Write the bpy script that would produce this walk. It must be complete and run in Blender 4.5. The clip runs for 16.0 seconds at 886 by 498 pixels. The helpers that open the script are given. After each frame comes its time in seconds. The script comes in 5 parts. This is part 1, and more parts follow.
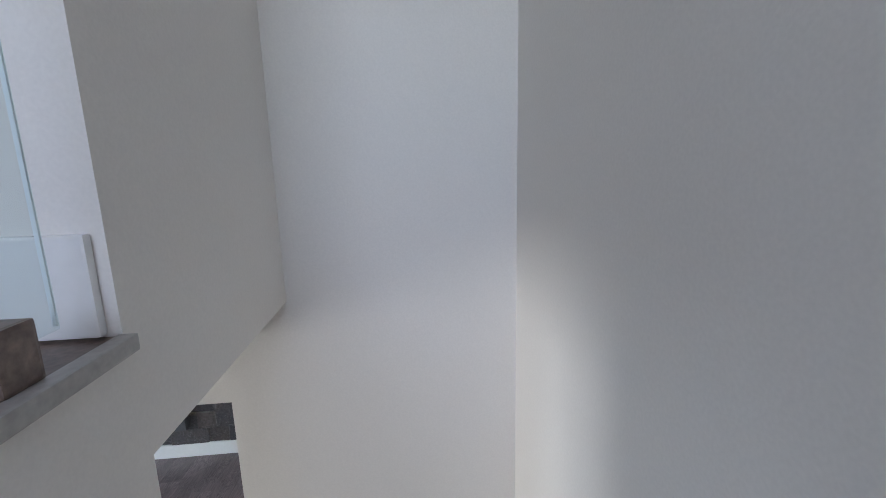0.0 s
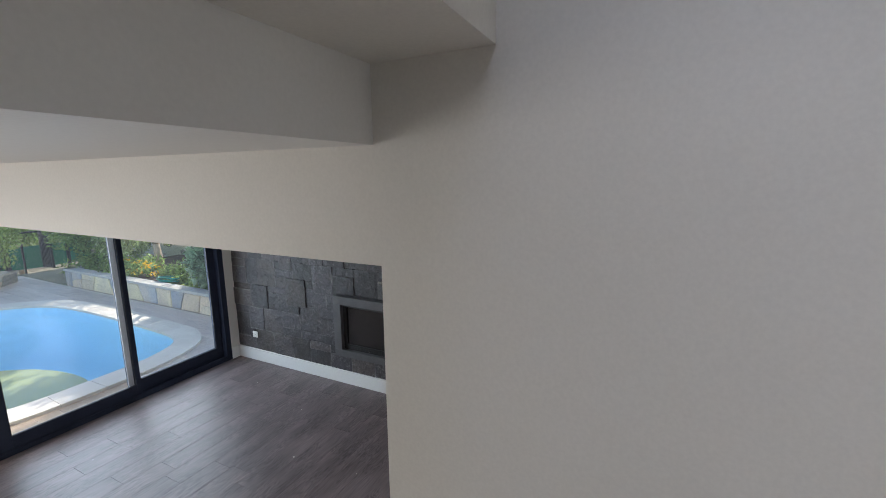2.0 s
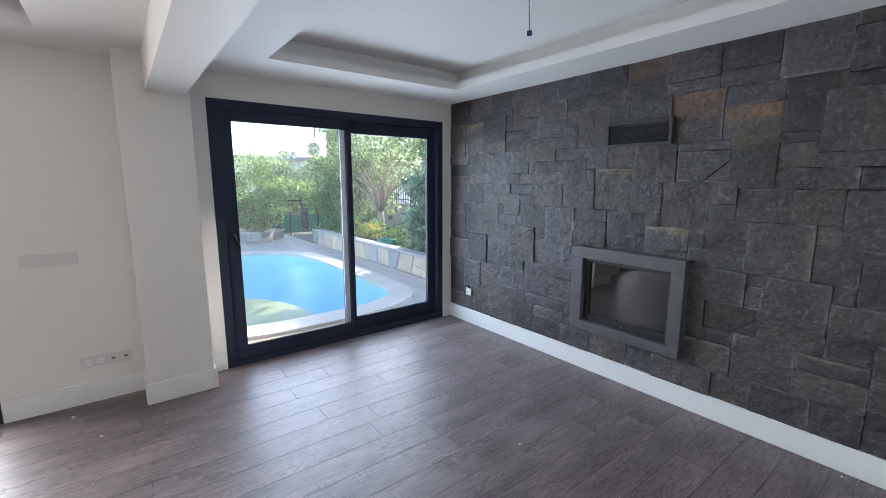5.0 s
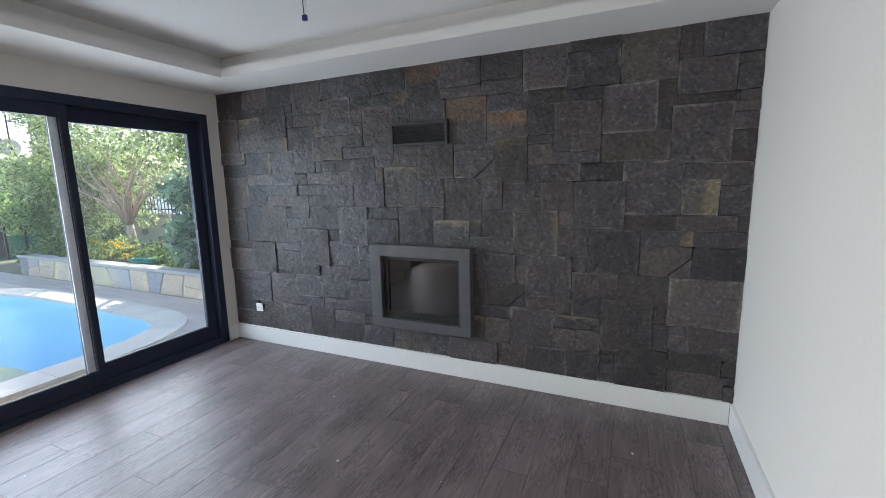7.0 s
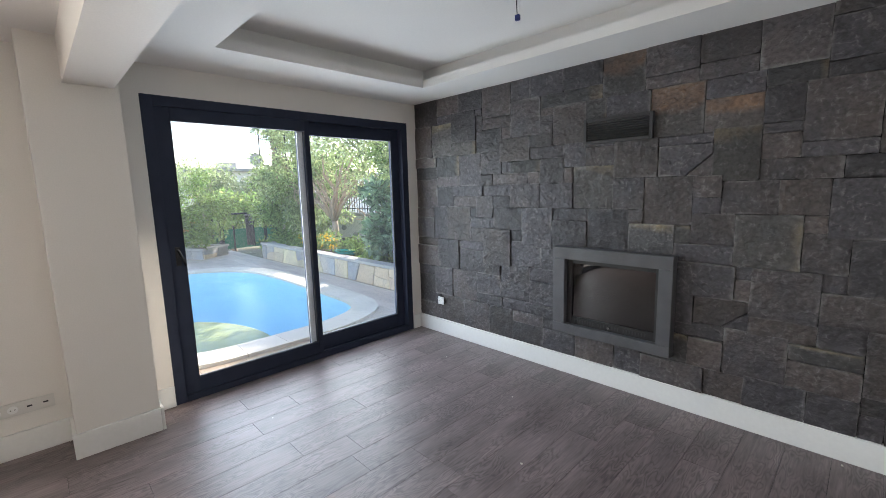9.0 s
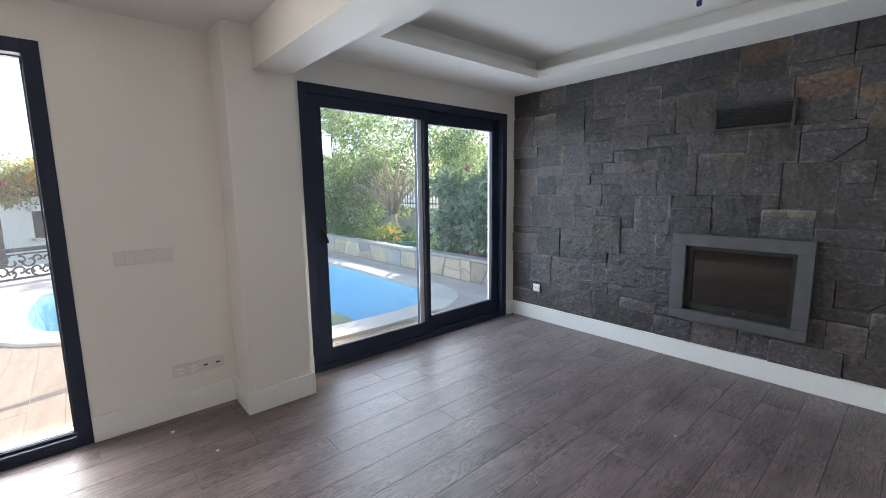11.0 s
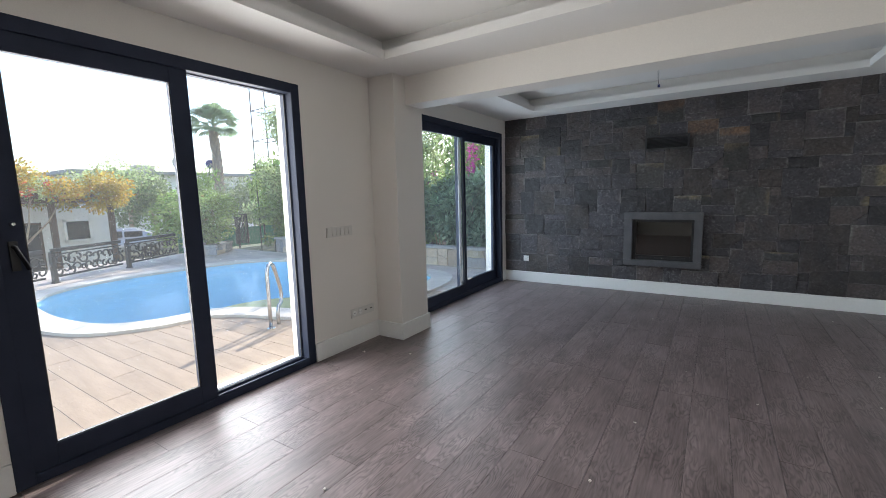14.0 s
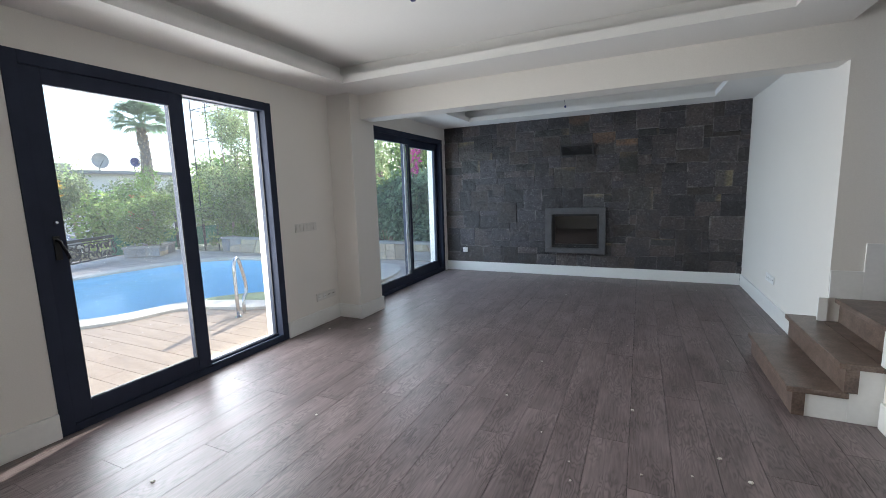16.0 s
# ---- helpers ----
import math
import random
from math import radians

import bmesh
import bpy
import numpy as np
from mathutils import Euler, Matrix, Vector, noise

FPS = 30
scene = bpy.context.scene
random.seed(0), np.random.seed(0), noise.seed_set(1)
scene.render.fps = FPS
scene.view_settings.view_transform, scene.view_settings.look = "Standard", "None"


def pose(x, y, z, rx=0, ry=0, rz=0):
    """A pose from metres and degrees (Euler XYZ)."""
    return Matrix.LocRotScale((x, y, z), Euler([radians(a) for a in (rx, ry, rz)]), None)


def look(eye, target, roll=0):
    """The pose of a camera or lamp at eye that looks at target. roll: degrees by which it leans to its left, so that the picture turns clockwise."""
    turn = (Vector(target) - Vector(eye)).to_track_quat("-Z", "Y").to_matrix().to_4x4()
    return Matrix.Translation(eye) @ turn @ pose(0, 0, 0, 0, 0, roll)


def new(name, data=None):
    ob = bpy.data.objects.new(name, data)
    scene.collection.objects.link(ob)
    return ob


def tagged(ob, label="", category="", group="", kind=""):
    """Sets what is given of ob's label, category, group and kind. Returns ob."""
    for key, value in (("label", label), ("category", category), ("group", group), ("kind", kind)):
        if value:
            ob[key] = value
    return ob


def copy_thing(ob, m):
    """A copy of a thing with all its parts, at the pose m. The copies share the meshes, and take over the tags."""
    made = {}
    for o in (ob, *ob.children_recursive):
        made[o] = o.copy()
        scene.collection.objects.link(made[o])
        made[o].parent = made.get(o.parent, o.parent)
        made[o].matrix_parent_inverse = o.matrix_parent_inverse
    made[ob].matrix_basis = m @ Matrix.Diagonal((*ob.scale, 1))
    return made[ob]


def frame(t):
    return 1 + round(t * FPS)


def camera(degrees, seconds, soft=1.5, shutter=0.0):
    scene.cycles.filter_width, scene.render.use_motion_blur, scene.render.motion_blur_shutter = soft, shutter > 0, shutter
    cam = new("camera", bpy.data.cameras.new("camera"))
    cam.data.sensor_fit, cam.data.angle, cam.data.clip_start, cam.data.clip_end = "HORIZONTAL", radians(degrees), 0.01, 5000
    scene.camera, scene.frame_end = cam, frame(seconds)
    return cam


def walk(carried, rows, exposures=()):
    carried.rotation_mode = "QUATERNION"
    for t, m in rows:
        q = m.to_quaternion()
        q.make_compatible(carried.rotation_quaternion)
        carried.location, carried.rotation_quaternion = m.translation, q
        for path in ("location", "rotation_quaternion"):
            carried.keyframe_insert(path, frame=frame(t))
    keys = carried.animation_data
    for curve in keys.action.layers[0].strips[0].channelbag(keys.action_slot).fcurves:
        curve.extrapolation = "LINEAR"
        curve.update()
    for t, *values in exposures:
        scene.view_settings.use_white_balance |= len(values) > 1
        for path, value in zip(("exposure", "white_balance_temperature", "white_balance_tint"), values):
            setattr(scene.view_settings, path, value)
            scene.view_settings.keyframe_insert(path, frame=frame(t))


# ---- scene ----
cam = camera(93.1, 16.0, soft=0.9)
PATH = [
    (0, (5.071, -4.474, 3.083), (5.257, -2.518, 2.71), -1.5),
    (0.4, (5.021, -4.285, 2.957), (5.044, -2.319, 2.588), -0.6),
    (0.8, (5.012, -4.097, 2.809), (4.893, -2.137, 2.43), -1.0),
    (1, (5.002, -3.981, 2.749), (4.773, -2.032, 2.359), -1.2),
    (1.2, (4.982, -3.904, 2.656), (4.696, -1.959, 2.29), -0.6),
    (1.5, (4.943, -3.772, 2.548), (4.501, -1.854, 2.194), -0.3),
    (1.8, (4.911, -3.673, 2.434), (4.212, -1.831, 2.086), -0.2),
    (2, (4.865, -3.582, 2.379), (3.986, -1.82, 2.031), -0.6),
    (2.2, (4.818, -3.508, 2.305), (3.772, -1.839, 1.959), -0.7),
    (2.5, (4.704, -3.375, 2.211), (3.435, -1.868, 1.867), -1.0),
    (3, (4.533, -3.203, 2.065), (2.918, -2.073, 1.724), -0.9),
    (3.2, (4.447, -3.206, 2.029), (2.729, -2.24, 1.695), -1.0),
    (5.3, (3.781, -2.988, 1.558), (2.306, -1.676, 1.236), -0.0),
    (5.5, (3.764, -2.946, 1.548), (2.391, -1.528, 1.224), -0.7),
    (6, (3.774, -2.944, 1.551), (2.74, -1.263, 1.227), -0.8),
    (6.5, (3.768, -2.981, 1.572), (2.92, -1.2, 1.245), -1.1),
    (7, (3.722, -2.993, 1.564), (2.91, -1.193, 1.25), -1.2),
    (7.5, (3.67, -2.977, 1.573), (2.862, -1.174, 1.263), -1.3),
    (8, (3.593, -2.983, 1.571), (2.742, -1.199, 1.27), -1.4),
    (8.5, (3.546, -3.001, 1.549), (2.391, -1.394, 1.261), -1.7),
    (9, (3.52, -3.069, 1.55), (2.102, -1.688, 1.266), -1.5),
    (9.5, (3.515, -3.202, 1.542), (1.976, -1.955, 1.263), -1.0),
    (10, (3.459, -3.323, 1.532), (1.891, -2.114, 1.251), -0.9),
    (10.2, (3.405, -3.38, 1.494), (1.833, -2.174, 1.219), -0.8),
    (12.3, (2.719, -4.734, 1.404), (1.499, -3.174, 1.122), -1.1),
    (12.5, (2.722, -4.9, 1.385), (1.536, -3.312, 1.115), -1.2),
    (13, (2.692, -5.306, 1.383), (1.568, -3.673, 1.114), -1.4),
    (13.5, (2.66, -5.706, 1.339), (1.566, -4.051, 1.083), -1.4),
    (14, (2.745, -6.055, 1.366), (1.665, -4.391, 1.107), -1.5),
    (14.5, (2.792, -6.335, 1.385), (1.737, -4.656, 1.123), -1.5),
    (15, (2.899, -6.577, 1.405), (1.888, -4.872, 1.142), -1.4),
    (15.5, (3.058, -6.718, 1.391), (2.152, -4.955, 1.122), -1.6),
    (16, (3.094, -6.764, 1.395), (2.249, -4.973, 1.119), -1.8),
]
walk(cam, [(t, look(eye, target, roll)) for t, eye, target, roll in PATH],
     [(0.0, 1.93, 6150, 10), (0.6, 1.82, 6300, 10), (1.5, 1.54, 6600, 9), (2.0, 1.5, 6500, 10), (2.6, 1.44, 6400, 11), (3.2, 1.34, 6250, 14), (5.4, 2.16, 6100, 11), (6.2, 2.04, 6350, 11),
      (7.5, 1.94, 6550, 11), (8.0, 1.96, 6650, 11), (9.0, 2.06, 6750, 11), (10.0, 1.84, 6600, 11), (12.4, 1.82, 6450, 10), (13.0, 1.80, 6400, 10), (13.5, 1.62, 6350, 9), (14.0, 1.46, 6300, 9), (14.6, 1.58, 6250, 8), (15.5, 1.54, 6150, 8), (16.0, 1.49, 6100, 8)])

# ---- world, sun, light ----
SUN_AZ, SUN_EL = radians(14), radians(32)      # from +y towards -x, and up
SUN_DIR = Vector((-math.sin(SUN_AZ) * math.cos(SUN_EL), math.cos(SUN_AZ) * math.cos(SUN_EL), math.sin(SUN_EL)))
world = bpy.data.worlds.new("sky_world")
scene.world = world
world.use_nodes = True
wn, wl = world.node_tree.nodes, world.node_tree.links
sky = wn.new("ShaderNodeTexSky")
sky.sky_type, sky.sun_disc = "NISHITA", False
sky.sun_elevation, sky.sun_rotation = SUN_EL, -SUN_AZ
sky.dust_density, sky.air_density = 0.8, 1.0
wl.new(sky.outputs[0], wn["Background"].inputs[0])
wn["Background"].inputs[1].default_value = 0.15
sun = new("sun", bpy.data.lights.new("sun", "SUN"))
sun.data.energy, sun.data.angle, sun.data.color = 2.9, radians(0.6), (1.0, 0.94, 0.85)
sun.matrix_world = look(SUN_DIR * 40, (0, 0, 0))


def window_light(name, y0, y1, watts, colour):
    """The open sky's light through a window: an area lamp outside its opening that shines in and down, as the sky does."""
    lamp = new(name, bpy.data.lights.new(name, "AREA"))
    lamp.data.shape, lamp.data.size, lamp.data.size_y, lamp.data.spread = "RECTANGLE", y1 - y0, 2.1, radians(148)
    lamp.data.energy, lamp.data.color = watts, colour
    c = Vector((-0.50, (y0 + y1) / 2, 1.25))
    lamp.matrix_world = look(c, c + Vector((1, 0, -0.21)))
    return lamp


window_light("window_light_south", -5.6, -3.85, 38, (1.0, 0.985, 0.96))
window_light("window_light_north", -2.43, -0.16, 19, (0.76, 0.88, 1.0))
upper = new("window_light_upper", bpy.data.lights.new("window_light_upper", "AREA"))
upper.data.shape, upper.data.size, upper.data.size_y, upper.data.energy, upper.data.color = "RECTANGLE", 2.35, 1.6, 15.5, (0.84, 0.84, 1.0)
upper.matrix_world = look((4.18, -8.0, 4.3), (4.18, -6.0, 4.1))


# ---- materials ----
def material(name, colour, rough=0.6, metal=0.0, spots=None, scale=6.0, grain=60.0, amount=0.15, bump=0.1, stretch=(1, 1, 1), detail=5.0, spec=0.5, space="Object", scatter=False, stain=(0.38, 0.68)):
    """A procedural surface: a base colour that drifts at two scales towards the colour spots, with fine relief."""
    m = bpy.data.materials.new(name)
    m.use_nodes = True
    n, l = m.node_tree.nodes, m.node_tree.links
    b = n["Principled BSDF"]
    b.inputs["Roughness"].default_value, b.inputs["Metallic"].default_value = rough, metal
    b.inputs["Specular IOR Level"].default_value = spec
    tc, mp = n.new("ShaderNodeTexCoord"), n.new("ShaderNodeMapping")
    mp.inputs["Scale"].default_value = stretch
    l.new(tc.outputs[space], mp.inputs[0])
    if scatter:
        info, off = n.new("ShaderNodeObjectInfo"), n.new("ShaderNodeVectorMath")
        off.operation, off.inputs[0].default_value = "SCALE", (13.0, 7.0, 29.0)
        l.new(info.outputs["Random"], off.inputs["Scale"])
        l.new(off.outputs[0], mp.inputs["Location"])
    big, fine = n.new("ShaderNodeTexNoise"), n.new("ShaderNodeTexNoise")
    for t, s in ((big, scale), (fine, grain)):
        l.new(mp.outputs[0], t.inputs["Vector"])
        t.inputs["Scale"].default_value, t.inputs["Detail"].default_value = s, detail
    mix = n.new("ShaderNodeMix")
    mix.data_type = "RGBA"
    other = spots or tuple(c * (1 - amount) for c in colour)
    mix.inputs[6].default_value, mix.inputs[7].default_value = (*colour, 1), (*other, 1)
    ramp = n.new("ShaderNodeMapRange")
    ramp.inputs[1].default_value, ramp.inputs[2].default_value = stain
    l.new(big.outputs[0], ramp.inputs[0])
    l.new(ramp.outputs[0], mix.inputs[0])
    hsv = n.new("ShaderNodeHueSaturation")
    val = n.new("ShaderNodeMapRange")
    val.inputs[1].default_value, val.inputs[2].default_value = 0.3, 0.7
    val.inputs[3].default_value, val.inputs[4].default_value = 1 - amount, 1 + amount
    l.new(fine.outputs[0], val.inputs[0])
    l.new(val.outputs[0], hsv.inputs["Value"])
    l.new(mix.outputs[2], hsv.inputs["Color"])
    l.new(hsv.outputs[0], b.inputs["Base Color"])
    if bump:
        bp = n.new("ShaderNodeBump")
        bp.inputs["Strength"].default_value, bp.inputs["Distance"].default_value = bump, 0.01
        l.new(fine.outputs[0], bp.inputs["Height"])
        l.new(bp.outputs[0], b.inputs["Normal"])
    return m


def vary(m, low=0.8, high=1.2, hue=0.0, islands=False):
    """Lets every piece (or every island of a joined mesh) have its own tone."""
    n, l = m.node_tree.nodes, m.node_tree.links
    b = n["Principled BSDF"]
    src = b.inputs["Base Color"].links[0].from_socket
    rnd = n.new("ShaderNodeNewGeometry").outputs["Random Per Island"] if islands else n.new("ShaderNodeObjectInfo").outputs["Random"]
    hs, mr = n.new("ShaderNodeHueSaturation"), n.new("ShaderNodeMapRange")
    mr.inputs[3].default_value, mr.inputs[4].default_value = low, high
    l.new(rnd, mr.inputs[0])
    l.new(mr.outputs[0], hs.inputs["Value"])
    l.new(src, hs.inputs["Color"])
    if hue:
        mh, ml = n.new("ShaderNodeMapRange"), n.new("ShaderNodeMath")
        ml.operation = "FRACT"
        mm = n.new("ShaderNodeMath")
        mm.operation, mm.inputs[1].default_value = "MULTIPLY", 7.31
        l.new(rnd, mm.inputs[0])
        l.new(mm.outputs[0], ml.inputs[0])
        mh.inputs[3].default_value, mh.inputs[4].default_value = 0.5 - hue, 0.5 + hue
        l.new(ml.outputs[0], mh.inputs[0])
        l.new(mh.outputs[0], hs.inputs["Hue"])
    l.new(hs.outputs[0], b.inputs["Base Color"])
    return m


def glass(name, tint=(1, 1, 1), rough=0.0, gloss=0.5, veil=0.0):
    m = bpy.data.materials.new(name)
    m.use_nodes = True
    n, l = m.node_tree.nodes, m.node_tree.links
    n.remove(n["Principled BSDF"])
    tr, gl, fr, mx = n.new("ShaderNodeBsdfTransparent"), n.new("ShaderNodeBsdfGlossy"), n.new("ShaderNodeLayerWeight"), n.new("ShaderNodeMixShader")
    tr.inputs[0].default_value = (*tint, 1)
    gl.inputs["Roughness"].default_value = rough
    pw, sc = n.new("ShaderNodeMath"), n.new("ShaderNodeMath")
    pw.operation, pw.inputs[1].default_value = "POWER", 4.0
    sc.operation, sc.inputs[1].default_value, sc.inputs[2].default_value = "MULTIPLY_ADD", gloss, 0.025
    l.new(fr.outputs["Facing"], pw.inputs[0])
    l.new(pw.outputs[0], sc.inputs[0])
    l.new(sc.outputs[0], mx.inputs[0])
    l.new(tr.outputs[0], mx.inputs[1])
    l.new(gl.outputs[0], mx.inputs[2])
    out = mx.outputs[0]
    # pale translucent film, added to imitate glare veiling the view outside
    if veil:
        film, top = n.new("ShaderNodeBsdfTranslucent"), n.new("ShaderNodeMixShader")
        film.inputs[0].default_value, top.inputs[0].default_value = (0.85, 0.87, 0.9, 1), veil
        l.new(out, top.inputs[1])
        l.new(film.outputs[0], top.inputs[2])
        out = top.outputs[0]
    l.new(out, n["Material Output"].inputs[0])
    return m


PAINT = material("wall_paint", (0.80, 0.772, 0.725), 0.55, scale=0.7, grain=140, amount=0.025, bump=0.06, spec=0.35)
CEIL = material("ceiling_paint", (0.80, 0.79, 0.77), 0.7, scale=0.6, grain=120, amount=0.02, bump=0.04, spec=0.2)
SKIRT = material("skirting_paint", (0.82, 0.82, 0.80), 0.32, scale=2, grain=40, amount=0.02, bump=0.02)
FRAME = material("anthracite_frame", (0.033, 0.041, 0.067), 0.55, scale=8, grain=300, amount=0.12, bump=0.03, spec=0.12)
STEEL = material("brushed_steel", (0.62, 0.62, 0.62), 0.25, 1.0, scale=5, grain=200, amount=0.08, bump=0.02, stretch=(8, 8, 1))
ALU = material("bare_aluminium", (0.58, 0.59, 0.61), 0.45, 0.0, scale=5, grain=120, amount=0.12, bump=0.03, stretch=(8, 8, 0.5))
# a little of the glare veil is mixed into the panes
GLASS = glass("window_glass", veil=0.007)
CLEAR = glass("railing_glass", (0.93, 0.97, 0.97))


def oak_laminate():
    """Grey-brown oak decor: long fibres, arched growth rings and a tone of its own for every plank."""
    m = bpy.data.materials.new("oak_laminate")
    m.use_nodes = True
    n, l = m.node_tree.nodes, m.node_tree.links
    b = n["Principled BSDF"]
    tc, info, add, off = n.new("ShaderNodeTexCoord"), n.new("ShaderNodeObjectInfo"), n.new("ShaderNodeVectorMath"), n.new("ShaderNodeVectorMath")
    off.operation, add.operation = "SCALE", "ADD"
    off.inputs[0].default_value = (3.1, 17.0, 5.0)
    l.new(info.outputs["Random"], off.inputs["Scale"])
    l.new(tc.outputs["Object"], add.inputs[0])
    l.new(off.outputs[0], add.inputs[1])

    def noise_at(scale, detail, stretch):
        mp, t = n.new("ShaderNodeMapping"), n.new("ShaderNodeTexNoise")
        mp.inputs["Scale"].default_value = stretch
        l.new(add.outputs[0], mp.inputs[0])
        l.new(mp.outputs[0], t.inputs["Vector"])
        t.inputs["Scale"].default_value, t.inputs["Detail"].default_value = scale, detail
        return t.outputs[0]

    rings, fibre, cloud = noise_at(3.4, 3.0, (2.4, 0.55, 1)), noise_at(14, 7, (7, 0.5, 1)), noise_at(2.2, 5, (2.2, 0.9, 1))
    mul, fr, tri = n.new("ShaderNodeMath"), n.new("ShaderNodeMath"), n.new("ShaderNodeMapRange")
    mul.operation, mul.inputs[1].default_value, fr.operation = "MULTIPLY", 20.0, "PINGPONG"
    fr.inputs[1].default_value = 0.5
    l.new(rings, mul.inputs[0])
    l.new(mul.outputs[0], fr.inputs[0])
    tri.inputs[1].default_value, tri.inputs[2].default_value, tri.inputs[3].default_value, tri.inputs[4].default_value = 0.0, 0.34, 0.62, 1.06
    l.new(fr.outputs[0], tri.inputs[0])
    ramp = n.new("ShaderNodeValToRGB")
    ramp.color_ramp.elements[0].position, ramp.color_ramp.elements[1].position = 0.34, 0.66
    ramp.color_ramp.elements[0].color, ramp.color_ramp.elements[1].color = (0.100, 0.077, 0.076, 1), (0.248, 0.197, 0.195, 1)
    mixf = n.new("ShaderNodeMath")
    mixf.operation = "MULTIPLY_ADD"
    mixf.inputs[1].default_value, mixf.inputs[2].default_value = 0.42, 0.0
    l.new(fibre, mixf.inputs[0])
    m2 = n.new("ShaderNodeMath")
    m2.operation, m2.inputs[1].default_value = "MULTIPLY_ADD", 0.58
    l.new(cloud, m2.inputs[0])
    l.new(mixf.outputs[0], m2.inputs[2])
    l.new(m2.outputs[0], ramp.inputs[0])
    hs, tone, both = n.new("ShaderNodeHueSaturation"), n.new("ShaderNodeMapRange"), n.new("ShaderNodeMath")
    tone.inputs[3].default_value, tone.inputs[4].default_value = 0.95, 1.05
    l.new(info.outputs["Random"], tone.inputs[0])
    both.operation = "MULTIPLY"
    l.new(tone.outputs[0], both.inputs[0])
    where, keep = n.new("ShaderNodeMapRange"), n.new("ShaderNodeMix")
    where.inputs[1].default_value, where.inputs[2].default_value = 0.41, 0.53
    l.new(noise_at(4.5, 3, (1.3, 0.7, 1)), where.inputs[0])
    l.new(where.outputs[0], keep.inputs[0])
    keep.inputs[2].default_value = 0.97
    l.new(tri.outputs[0], keep.inputs[3])
    l.new(keep.outputs[0], both.inputs[1])
    l.new(both.outputs[0], hs.inputs["Value"])
    l.new(ramp.outputs[0], hs.inputs["Color"])
    l.new(hs.outputs[0], b.inputs["Base Color"])
    rr = n.new("ShaderNodeMapRange")
    rr.inputs[3].default_value, rr.inputs[4].default_value = 0.33, 0.50
    l.new(cloud, rr.inputs[0])
    l.new(rr.outputs[0], b.inputs["Roughness"])
    bp = n.new("ShaderNodeBump")
    bp.inputs["Strength"].default_value, bp.inputs["Distance"].default_value = 0.3, 0.004
    l.new(fibre, bp.inputs["Height"])
    l.new(bp.outputs[0], b.inputs["Normal"])
    return m


OAK = oak_laminate()


